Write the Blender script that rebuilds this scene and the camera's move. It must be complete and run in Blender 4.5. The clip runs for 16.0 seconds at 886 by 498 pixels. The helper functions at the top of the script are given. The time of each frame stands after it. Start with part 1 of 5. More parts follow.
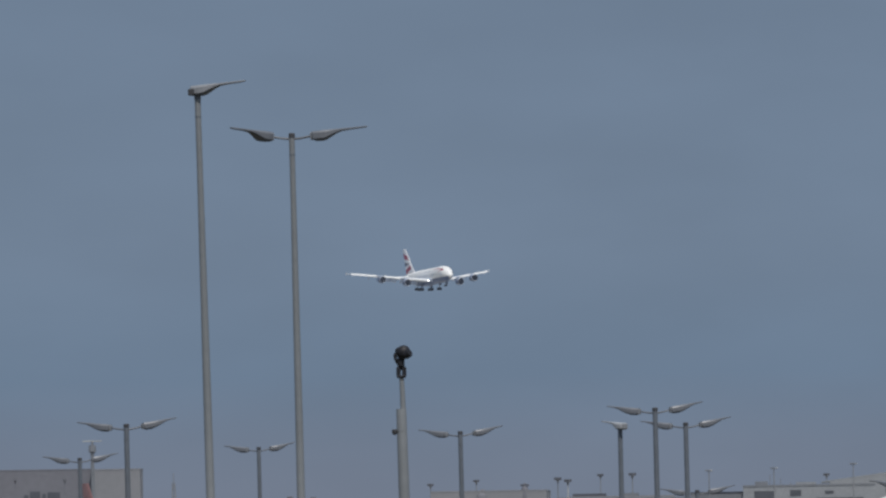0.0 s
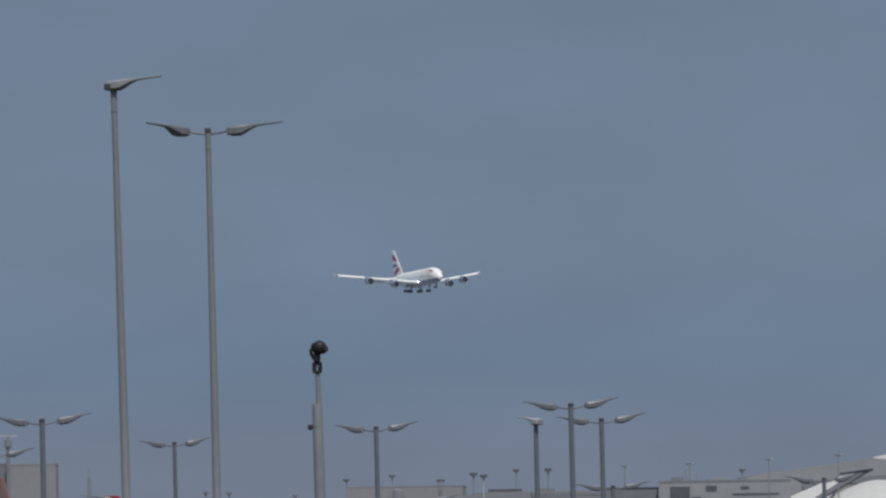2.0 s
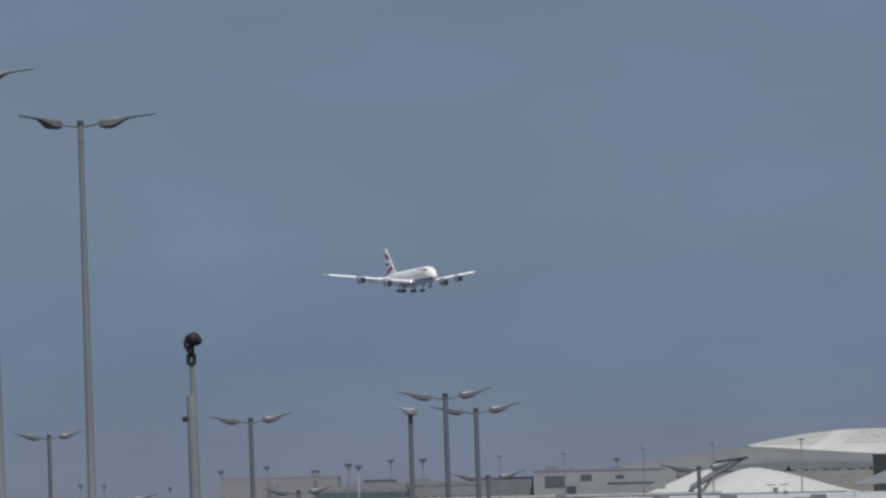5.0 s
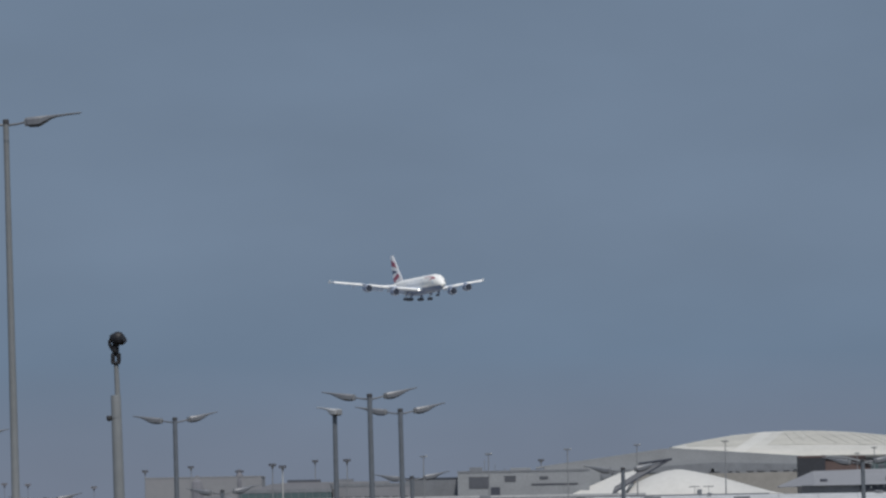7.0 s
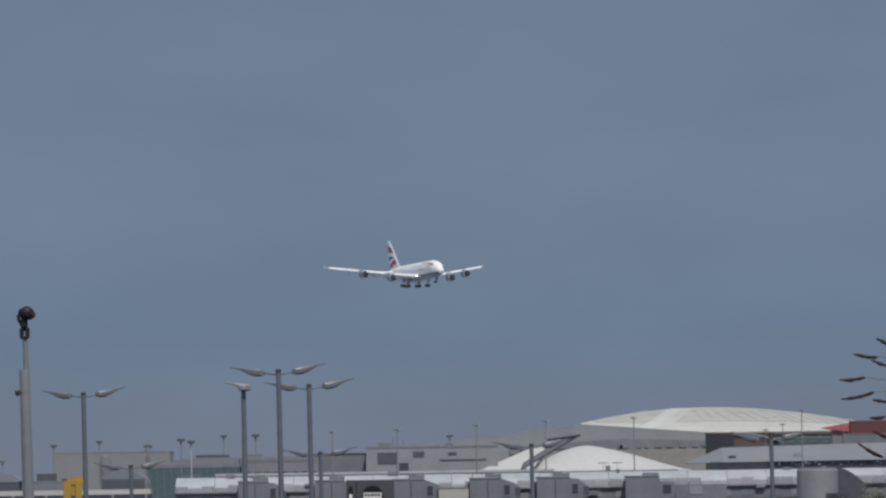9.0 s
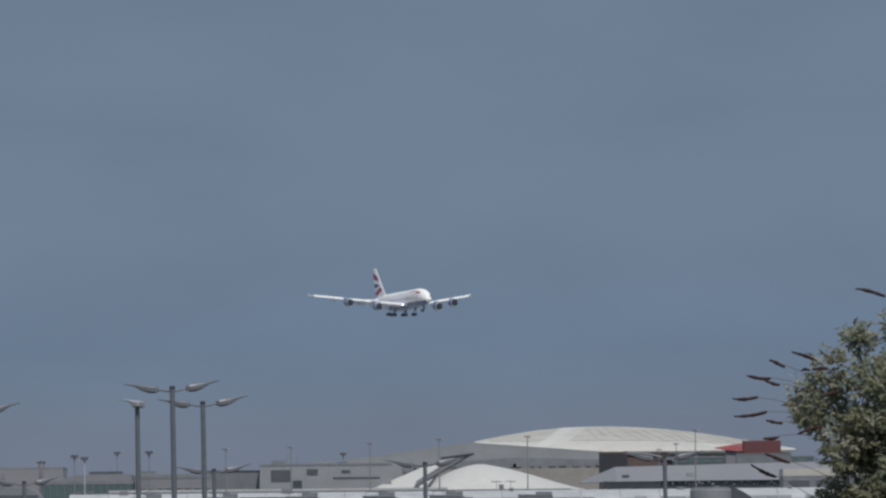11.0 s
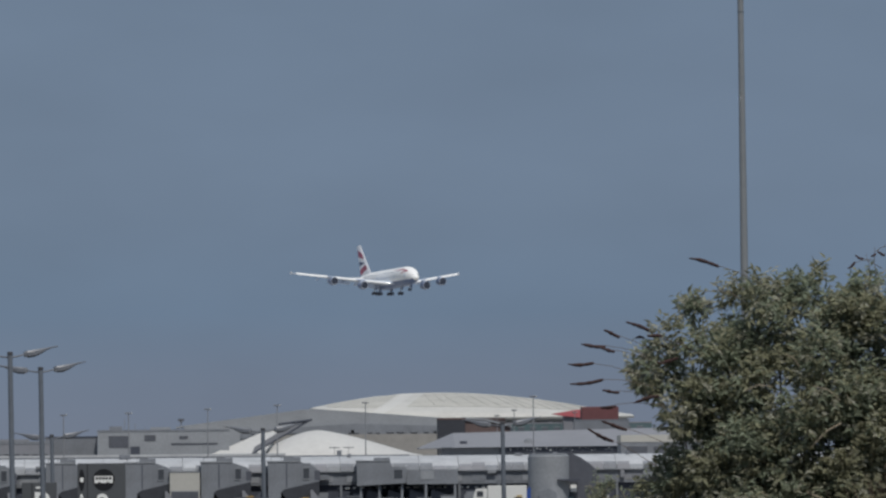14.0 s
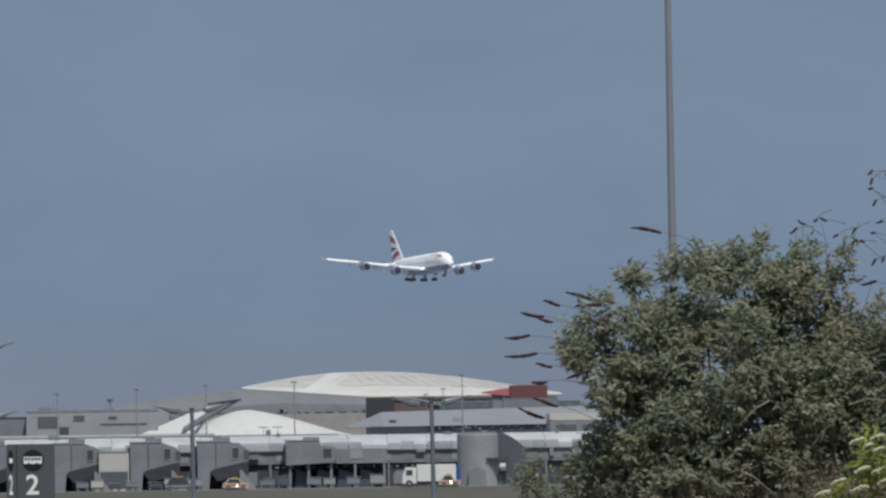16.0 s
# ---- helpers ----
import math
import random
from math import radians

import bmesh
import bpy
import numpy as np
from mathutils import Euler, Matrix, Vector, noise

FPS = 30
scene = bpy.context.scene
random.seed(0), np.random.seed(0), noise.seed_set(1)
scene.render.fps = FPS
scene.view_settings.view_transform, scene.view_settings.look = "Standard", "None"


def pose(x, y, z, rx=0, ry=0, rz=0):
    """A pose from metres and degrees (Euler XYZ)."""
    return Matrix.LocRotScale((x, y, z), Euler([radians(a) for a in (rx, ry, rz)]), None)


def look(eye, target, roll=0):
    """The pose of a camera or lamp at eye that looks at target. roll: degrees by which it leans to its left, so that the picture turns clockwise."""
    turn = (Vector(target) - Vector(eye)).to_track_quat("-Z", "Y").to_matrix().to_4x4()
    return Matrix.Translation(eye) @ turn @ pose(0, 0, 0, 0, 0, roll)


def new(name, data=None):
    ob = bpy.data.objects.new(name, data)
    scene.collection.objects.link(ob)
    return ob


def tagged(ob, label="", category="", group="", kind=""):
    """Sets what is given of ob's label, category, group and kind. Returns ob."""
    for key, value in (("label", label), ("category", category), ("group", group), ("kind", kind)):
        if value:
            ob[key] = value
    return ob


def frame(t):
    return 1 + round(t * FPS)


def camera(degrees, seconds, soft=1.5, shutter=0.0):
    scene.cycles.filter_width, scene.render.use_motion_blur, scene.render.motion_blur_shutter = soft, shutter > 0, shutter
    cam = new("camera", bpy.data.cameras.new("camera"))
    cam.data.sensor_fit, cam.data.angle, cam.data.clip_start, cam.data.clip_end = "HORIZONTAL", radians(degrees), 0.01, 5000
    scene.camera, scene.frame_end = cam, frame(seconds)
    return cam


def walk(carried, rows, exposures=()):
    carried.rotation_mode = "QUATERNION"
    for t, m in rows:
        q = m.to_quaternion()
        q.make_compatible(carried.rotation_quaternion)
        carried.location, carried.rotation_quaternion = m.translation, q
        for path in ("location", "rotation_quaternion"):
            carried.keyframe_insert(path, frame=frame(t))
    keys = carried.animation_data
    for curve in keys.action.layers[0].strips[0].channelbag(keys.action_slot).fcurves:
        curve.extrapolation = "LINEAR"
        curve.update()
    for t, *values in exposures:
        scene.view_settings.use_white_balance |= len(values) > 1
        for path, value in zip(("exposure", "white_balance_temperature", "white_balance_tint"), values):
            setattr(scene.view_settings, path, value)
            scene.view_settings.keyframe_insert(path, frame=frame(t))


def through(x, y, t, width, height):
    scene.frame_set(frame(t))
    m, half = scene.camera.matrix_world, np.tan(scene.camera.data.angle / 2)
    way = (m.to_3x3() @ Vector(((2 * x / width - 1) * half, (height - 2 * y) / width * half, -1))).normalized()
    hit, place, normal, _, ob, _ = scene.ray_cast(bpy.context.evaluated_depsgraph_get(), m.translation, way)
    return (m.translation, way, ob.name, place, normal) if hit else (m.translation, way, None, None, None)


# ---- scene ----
FOV = 5.6
EYE = (0.0, 0.0, 3.0)
cam = camera(FOV, 16.0, soft=2.5)

# seconds, bearing, elevation, roll (degrees) of a hand-held camera that only turns
CAMERA = [
    (0, -2.216, 1.916, -0.94),
    (0.5, -2.095, 1.845, -0.77),
    (1, -1.981, 1.842, -0.73),
    (1.5, -1.831, 1.870, -0.82),
    (2, -1.685, 1.878, -0.88),
    (2.5, -1.557, 1.831, -0.86),
    (3, -1.458, 1.777, -0.95),
    (3.2, -1.422, 1.764, -1.11),
    (5.3, -0.775, 1.804, -1.26),
    (5.5, -0.691, 1.758, -1.26),
    (6, -0.538, 1.699, -1.38),
    (6.5, -0.469, 1.723, -1.11),
    (7, -0.411, 1.797, -1.04),
    (7.5, -0.313, 1.834, -1.02),
    (8, -0.167, 1.766, -0.95),
    (8.5, 0.008, 1.674, -1.03),
    (9, 0.161, 1.634, -0.88),
    (9.5, 0.301, 1.655, -0.70),
    (10, 0.477, 1.724, -0.88),
    (10.2, 0.552, 1.754, -0.77),
    (12.5, 1.158, 1.650, -0.70),
    (13, 1.310, 1.605, -0.72),
    (13.5, 1.574, 1.554, -0.63),
    (14, 1.851, 1.515, -0.56),
    (14.5, 2.062, 1.503, -0.67),
    (15, 2.170, 1.495, -0.80),
    (15.5, 2.234, 1.447, -0.84),
    (16, 2.304, 1.376, -0.85),
]


def aim(az, el, roll):
    a, e = radians(az), radians(el)
    target = (math.sin(a) * math.cos(e) * 100, math.cos(a) * math.cos(e) * 100, EYE[2] + math.sin(e) * 100)
    return look(EYE, target, roll)


walk(cam, [(t, aim(a, e, r)) for t, a, e, r in CAMERA], [(0, 0.04), (5.5, 0.04), (9, 0.01), (13, -0.01), (14.5, 0.01), (15, 0.08), (15.5, 0.13), (16, 0.24)])

# ---------------------------------------------------------------- light
SUN_EL, SUN_AZ = radians(57), radians(163)      # azimuth clockwise from +y: high, behind the camera and a little to its right
sun_dir = Vector((math.sin(SUN_AZ) * math.cos(SUN_EL), math.cos(SUN_AZ) * math.cos(SUN_EL), math.sin(SUN_EL)))
sun_data = bpy.data.lights.new("sun", "SUN")
sun_data.energy, sun_data.angle, sun_data.color = 2.7, radians(0.6), (1.0, 0.96, 0.91)
sun = new("sun", sun_data)
sun.matrix_world = look(sun_dir * 50, (0, 0, 0))

world = bpy.data.worlds.new("sky")
scene.world = world
world.use_nodes = True
wn, wl = world.node_tree.nodes, world.node_tree.links
wn.clear()
w_out = wn.new("ShaderNodeOutputWorld")
w_sky = wn.new("ShaderNodeTexSky")
w_sky.sky_type, w_sky.sun_disc = "NISHITA", False
w_sky.sun_elevation, w_sky.sun_rotation = SUN_EL, SUN_AZ
w_bg = wn.new("ShaderNodeBackground")
w_bg.inputs["Strength"].default_value = 0.06
wl.new(w_sky.outputs[0], w_bg.inputs["Color"])
# a slate-blue deck of rain cloud over the whole sky, paler and greyer towards the horizon
w_tc = wn.new("ShaderNodeTexCoord")
w_sep = wn.new("ShaderNodeSeparateXYZ")
wl.new(w_tc.outputs["Generated"], w_sep.inputs[0])
w_ramp = wn.new("ShaderNodeValToRGB")
er = w_ramp.color_ramp.elements
er[0].position, er[0].color = 0.0, (0.164, 0.195, 0.262, 1)
er[1].position, er[1].color = 1.0, (0.38, 0.44, 0.52, 1)
for p_, c_ in ((0.010, (0.157, 0.196, 0.271, 1)), (0.020, (0.132, 0.193, 0.284, 1)), (0.033, (0.149, 0.207, 0.298, 1)), (0.06, (0.142, 0.197, 0.285, 1)), (0.3, (0.21, 0.27, 0.36, 1))):
    e_ = er.new(p_)
    e_.color = c_
wl.new(w_sep.outputs["Z"], w_ramp.inputs[0])
w_noise = wn.new("ShaderNodeTexNoise")
w_noise.inputs["Scale"].default_value, w_noise.inputs["Detail"].default_value = 30.0, 3.0
w_map = wn.new("ShaderNodeMapping")
w_map.inputs["Scale"].default_value = (1, 1, 2.5)
wl.new(w_tc.outputs["Generated"], w_map.inputs[0])
wl.new(w_map.outputs[0], w_noise.inputs["Vector"])
w_mr = wn.new("ShaderNodeMapRange")
w_mr.inputs["To Min"].default_value, w_mr.inputs["To Max"].default_value = 0.88, 1.12
wl.new(w_noise.outputs["Fac"], w_mr.inputs["Value"])
w_mul = wn.new("ShaderNodeVectorMath")
w_mul.operation = "SCALE"
wl.new(w_ramp.outputs[0], w_mul.inputs[0])
wl.new(w_mr.outputs[0], w_mul.inputs["Scale"])
w_cloud = wn.new("ShaderNodeBackground")
wl.new(w_mul.outputs[0], w_cloud.inputs["Color"])
w_mix = wn.new("ShaderNodeMixShader")
w_mix.inputs[0].default_value = 0.94
wl.new(w_bg.outputs[0], w_mix.inputs[1])
wl.new(w_cloud.outputs[0], w_mix.inputs[2])
wl.new(w_mix.outputs[0], w_out.inputs["Surface"])


# ---------------------------------------------------------------- materials
def surface(name, color, rough=0.6, metal=0.0, vary=0.12, scale=1.0, bump=0.0, island=0.0, spec=0.5):
    """A painted, cast or grown surface: two scales of variation, and a fine relief."""
    m = bpy.data.materials.new(name)
    m.use_nodes = True
    n, l = m.node_tree.nodes, m.node_tree.links
    b = n["Principled BSDF"]
    b.inputs["Roughness"].default_value, b.inputs["Metallic"].default_value = rough, metal
    b.inputs["Specular IOR Level"].default_value = spec
    tc = n.new("ShaderNodeTexCoord")
    big, fine = n.new("ShaderNodeTexNoise"), n.new("ShaderNodeTexNoise")
    big.inputs["Scale"].default_value, big.inputs["Detail"].default_value = 0.35 * scale, 4
    fine.inputs["Scale"].default_value, fine.inputs["Detail"].default_value = 4.0 * scale, 5
    for k in (big, fine):
        l.new(tc.outputs["Object"], k.inputs["Vector"])
    add = n.new("ShaderNodeMath")
    add.operation = "ADD"
    l.new(big.outputs["Fac"], add.inputs[0])
    l.new(fine.outputs["Fac"], add.inputs[1])
    src = add.outputs[0]
    if island:
        geo = n.new("ShaderNodeNewGeometry")
        isl = n.new("ShaderNodeMath")
        isl.operation = "MULTIPLY_ADD"
        isl.inputs[1].default_value, isl.inputs[2].default_value = island, -island / 2
        l.new(geo.outputs["Random Per Island"], isl.inputs[0])
        add2 = n.new("ShaderNodeMath")
        add2.operation = "ADD"
        l.new(src, add2.inputs[0])
        l.new(isl.outputs[0], add2.inputs[1])
        src = add2.outputs[0]
    mr = n.new("ShaderNodeMapRange")
    mr.clamp = False
    mr.inputs["From Min"].default_value, mr.inputs["From Max"].default_value = 0.5, 1.5
    mr.inputs["To Min"].default_value, mr.inputs["To Max"].default_value = 1 - vary, 1 + vary
    l.new(src, mr.inputs["Value"])
    sc = n.new("ShaderNodeVectorMath")
    sc.operation = "SCALE"
    sc.inputs[0].default_value = color
    l.new(mr.outputs[0], sc.inputs["Scale"])
    l.new(sc.outputs[0], b.inputs["Base Color"])
    if bump:
        bp = n.new("ShaderNodeBump")
        bp.inputs["Strength"].default_value, bp.inputs["Distance"].default_value = 0.5, bump
        l.new(fine.outputs["Fac"], bp.inputs["Height"])
        l.new(bp.outputs[0], b.inputs["Normal"])
    return m


def leafy(name, color, vary, island, through=0.42):
    """A leaf: glossy skin, and light that comes through it."""
    m = surface(name, color, 0.5, 0, vary, 1.6, 0, island, 0.3)
    n, l = m.node_tree.nodes, m.node_tree.links
    b = n["Principled BSDF"]
    tr, mix = n.new("ShaderNodeBsdfTranslucent"), n.new("ShaderNodeMixShader")
    l.new(b.inputs["Base Color"].links[0].from_socket, tr.inputs["Color"])
    mix.inputs[0].default_value = through
    l.new(b.outputs[0], mix.inputs[1])
    l.new(tr.outputs[0], mix.inputs[2])
    l.new(mix.outputs[0], n["Material Output"].inputs["Surface"])
    return m


def glow(name, color, strength):
    m = bpy.data.materials.new(name)
    m.use_nodes = True
    b = m.node_tree.nodes["Principled BSDF"]
    b.inputs["Emission Color"].default_value, b.inputs["Emission Strength"].default_value = (*color, 1), strength
    return m


GRASS = surface("rough_grass", (0.072, 0.066, 0.047), 0.9, 0, 0.5, 0.15, 0.05)
CONCRETE = surface("apron_concrete", (0.30, 0.295, 0.28), 0.85, 0, 0.2, 0.2, 0.01)
POLE = surface("galvanised_grey_pole", (0.142, 0.16, 0.186), 0.5, 0.15, 0.15, 1.5)
LAMP = surface("grey_lamp_housing", (0.25, 0.26, 0.28), 0.5, 0, 0.1, 3)
# Both hangar tones carry the haze of distance in their colour.
HANGAR = surface("haze_toned_hangar_cladding", (0.222, 0.227, 0.244), 0.85, 0, 0.09, 0.2)
HANGAR_DIM = surface("haze_mauve_cladding", (0.165, 0.168, 0.192), 0.85, 0, 0.14, 0.2)
SLATE = surface("slate_grey_cladding", (0.08, 0.086, 0.105), 0.8, 0, 0.2, 0.4)
LAMP_SHELL = surface("pale_lantern_shell", (0.16, 0.17, 0.192), 0.4, 0, 0.1, 3)
# Darker copy of the shell grey, painting the shade below the lantern.
LAMP_TRAY = surface("shade_toned_lantern_metal", (0.125, 0.132, 0.148), 0.5, 0, 0.12, 3)
FIN_PALE = surface("faded_red_tail_paint", (0.31, 0.16, 0.15), 0.5, 0, 0.3, 0.6)
LAMP_PALE = surface("pale_lamp_housing", (0.38, 0.39, 0.41), 0.4, 0, 0.1, 3)
LAMP_DARK = surface("dark_lamp_socket", (0.06, 0.06, 0.065), 0.5, 0, 0.1, 3)
BLACK = surface("black_plastic", (0.009, 0.009, 0.013), 0.6, 0, 0.2, 6)
CCTV_POST = surface("pale_grey_post_paint", (0.222, 0.235, 0.246), 0.45, 0.1, 0.12, 2)
WHITE_ROOF = surface("white_roof_membrane", (0.50, 0.495, 0.48), 0.7, 0, 0.10, 0.25)
CREAM_ROOF = surface("cream_metal_roof", (0.50, 0.488, 0.455), 0.6, 0, 0.2, 0.3)
GREY_ROOF = surface("grey_metal_roof", (0.21, 0.215, 0.235), 0.6, 0, 0.12, 0.2)
PIER_ROOF = surface("pale_metal_roof", (0.41, 0.42, 0.435), 0.6, 0.0, 0.3, 0.9)
# Three cream tones paint how sun and shade fall on the great roof.
ROOF_BRIGHT = surface("sunlit_tone_roof_fold", (0.54, 0.53, 0.50), 0.6, 0, 0.12, 0.3)
ROOF_SEAM = surface("shade_tone_roof_seam", (0.41, 0.40, 0.37), 0.7, 0, 0.25, 0.4)
ROOF_PLATE = surface("shade_tone_roof_plate", (0.43, 0.416, 0.376), 0.65, 0, 0.28, 0.4)
PANEL = surface("grey_wall_panel", (0.176, 0.188, 0.208), 0.6, 0, 0.32, 0.9)
PANEL_PALE = surface("pale_wall_panel", (0.25, 0.263, 0.28), 0.65, 0, 0.22, 0.6)
TAN = surface("tan_concrete_wall", (0.25, 0.24, 0.225), 0.8, 0, 0.18, 0.2)
BEIGE = surface("beige_wall_panel", (0.42, 0.41, 0.375), 0.7, 0, 0.1, 0.5)
BROWN = surface("brown_brick_wall", (0.12, 0.085, 0.08), 0.85, 0, 0.2, 0.3)
RED_BROWN = surface("red_brown_cladding", (0.13, 0.048, 0.05), 0.7, 0, 0.15, 0.3)
RED = surface("red_paint", (0.46, 0.12, 0.13), 0.5, 0, 0.1, 0.3)
CONTAINER = surface("dull_blue_grey_metal", (0.085, 0.098, 0.13), 0.6, 0, 0.35, 0.8)
NEAR_BLACK = surface("near_black_cladding_and_shade", (0.034, 0.037, 0.046), 0.8, 0, 0.3, 0.4)
# Glass colour raised to hold the air haze before far windows.
FAR_GLASS = surface("haze_toned_window_glass", (0.095, 0.10, 0.115), 0.3, 0, 0.3, 0.5)
# Also paints the shade of the pier's ground storey.
DARK = surface("shade_and_dark_parts", (0.054, 0.061, 0.082), 0.8, 0, 0.35, 0.4)
DARK_GLASS = surface("dark_window_glass", (0.06, 0.065, 0.075), 0.25, 0, 0.2, 0.5)
GREEN_GLASS = surface("green_tinted_glazing", (0.082, 0.124, 0.13), 0.35, 0, 0.28, 0.3)
STEEL = surface("mast_steel", (0.25, 0.255, 0.265), 0.5, 0.3, 0.1, 0.5)
STEEL_PALE = surface("pale_mast_steel", (0.5, 0.5, 0.48), 0.5, 0.1, 0.1, 0.5)
YELLOW = surface("yellow_machine_paint", (0.44, 0.27, 0.05), 0.5, 0, 0.18, 0.8)
SIGN_GREY = surface("sign_grey_panel", (0.08, 0.085, 0.092), 0.45, 0, 0.08, 1.5)
SIGN_BLACK = surface("sign_black_disc", (0.01, 0.01, 0.012), 0.4, 0, 0.1, 3)
SIGN_WHITE = surface("sign_white_film", (0.78, 0.78, 0.76), 0.45, 0, 0.05, 3)
TRUCK_WHITE = surface("white_vehicle_paint", (0.68, 0.68, 0.66), 0.4, 0, 0.1, 0.8)
CAR_YELLOW = surface("yellow_vehicle_paint", (0.50, 0.46, 0.34), 0.4, 0, 0.1, 1)
BLUE = surface("blue_vehicle_paint", (0.03, 0.08, 0.30), 0.4, 0, 0.1, 1)
RUBBER = surface("black_rubber", (0.02, 0.02, 0.02), 0.8, 0, 0.2, 2)
BARK = surface("grey_brown_bark", (0.13, 0.10, 0.075), 0.9, 0, 0.25, 12, 0.004)
TWIG = surface("pale_dry_twig", (0.26, 0.22, 0.16), 0.9, 0, 0.2, 12)
LEAF = leafy("grey_green_leaf", (0.236, 0.235, 0.150), 0.34, 0.8)
LEAF_PALE = leafy("pale_leaf_underside", (0.34, 0.335, 0.26), 0.25, 0.6)
LEAF_DEEP = leafy("deep_green_leaf", (0.206, 0.234, 0.162), 0.34, 0.8)
LEAF_ELDER = leafy("fresh_yellow_green_leaf", (0.24, 0.265, 0.05), 0.3, 0.6)
BLOSSOM = surface("cream_blossom", (0.50, 0.51, 0.34), 0.7, 0, 0.15, 5, 0, 0.3)
DRY = surface("dry_brown_stalk", (0.165, 0.112, 0.082), 0.9, 0, 0.35, 6, 0, 0.8)
SPIKE = surface("dried_brown_flower", (0.045, 0.022, 0.02), 0.9, 0, 0.35, 10)
AIR_WHITE = surface("white_aircraft_paint", (0.85, 0.845, 0.83), 0.35, 0, 0.05, 0.4)
AIR_GREY = surface("wing_grey_paint", (0.53, 0.58, 0.67), 0.4, 0.1, 0.08, 0.4)
# Blue put into the flaps for haze and against warm ground bounce.
FLAP_GREY = surface("flap_haze_blue", (0.44, 0.54, 0.72), 0.5, 0, 0.1, 0.4)
# Tyre black is greyed to paint in the haze of distance.
TYRE = surface("haze_toned_aircraft_tyre", (0.085, 0.095, 0.12), 0.9, 0, 0.15, 2)
# Dark blue livery, lifted in colour by the haze in the air.
AIR_BLUE = surface("haze_lifted_blue_aircraft_paint", (0.11, 0.16, 0.29), 0.35, 0, 0.1, 0.4)
FIN_RED = surface("crimson_tail_paint", (0.30, 0.03, 0.065), 0.4, 0, 0.1, 0.4)
# Fan colour is lifted for that haze too.
FAN = surface("haze_lifted_engine_fan", (0.06, 0.07, 0.095), 0.4, 0.6, 0.1, 2)
METAL = surface("bare_engine_metal", (0.42, 0.42, 0.42), 0.35, 0.8, 0.1, 1)
LANDING_LIGHT = glow("landing_light", (1.0, 0.97, 0.9), 12.0)


# ---------------------------------------------------------------- mesh helpers
def mesh_of(name, bm, mat, smooth=False):
    bmesh.ops.recalc_face_normals(bm, faces=bm.faces[:])
    me = bpy.data.meshes.new(name)
    bm.to_mesh(me)
    bm.free()
    for m in (mat if isinstance(mat, (list, tuple)) else [mat]):
        me.materials.append(m)
    if smooth:
        for p in me.polygons:
            p.use_smooth = True
        me.set_sharp_from_angle(angle=radians(38))
    return me


def part(name, bm, mat, parent, label="", smooth=False):
    ob = new(name, mesh_of(name, bm, mat, smooth))
    ob.parent = parent
    return tagged(ob, label)


def thing(name, x, y, z, label, category, group="", rz=0, kind=""):
    ob = new(name)
    ob.matrix_basis = pose(x, y, z, 0, 0, rz)
    return tagged(ob, label, category, group, kind)


def solid(name, bm, mat, label, category, kind="", group="", smooth=False):
    return tagged(new(name, mesh_of(name, bm, mat, smooth)), label, category, group, kind)


def box(bm, x0, x1, y0, y1, z0, z1, bevel=0.0):
    v = bmesh.ops.create_cube(bm, size=1.0)["verts"]
    bmesh.ops.transform(bm, matrix=Matrix.Translation(((x0 + x1) / 2, (y0 + y1) / 2, (z0 + z1) / 2)) @ Matrix.Diagonal((x1 - x0, y1 - y0, z1 - z0, 1)), verts=v)
    if bevel:
        edges = list({e for w in v for e in w.link_edges})
        bmesh.ops.bevel(bm, geom=edges, offset=bevel, segments=1, affect="EDGES")
    return bm


def boxed(*a, bevel=0.0):
    return box(bmesh.new(), *a, bevel=bevel)


def loft(bm, rings, caps=True):
    """Joins rings of points, all of one length, into a skin."""
    rows = [[bm.verts.new(p) for p in r] for r in rings]
    n = len(rows[0])
    for a, b in zip(rows, rows[1:]):
        for i in range(n):
            bm.faces.new((a[i], a[(i + 1) % n], b[(i + 1) % n], b[i]))
    if caps:
        bm.faces.new(rows[0][::-1])
        bm.faces.new(rows[-1])
    return bm


def tube(bm, pts, radii, segs=8):
    """A round bar along a line of points."""
    pts = [Vector(p) for p in pts]
    rings = []
    for i, p in enumerate(pts):
        d = (pts[min(i + 1, len(pts) - 1)] - pts[max(i - 1, 0)]).normalized()
        u = d.cross(Vector((0, 0, 1)) if abs(d.z) < 0.9 else Vector((1, 0, 0))).normalized()
        w = d.cross(u)
        r = radii[i] if isinstance(radii, (list, tuple)) else radii
        rings.append([p + u * r * math.cos(2 * math.pi * k / segs) + w * r * math.sin(2 * math.pi * k / segs) for k in range(segs)])
    return loft(bm, rings)


def prism(bm, poly, y0, y1):
    """An outline in x and z, drawn out along y."""
    return loft(bm, [[(x, y0, z) for x, z in poly], [(x, y1, z) for x, z in poly]])


# ---------------------------------------------------------------- ground
def build_ground():
    bm = bmesh.new()
    bmesh.ops.create_grid(bm, x_segments=60, y_segments=60, size=6000)
    solid("ground", bm, GRASS, "rough dry olive grass running out to the airfield", "grass", kind="structure")
    # Runs on unseen past the pier, added to bounce light under the jet.
    solid("apron", boxed(-2500, 2500, 1352, 5800, -0.3, 0.06), CONCRETE, "pale concrete apron round the pier, extended unseen to bounce light up", "pavement", kind="structure")


build_ground()


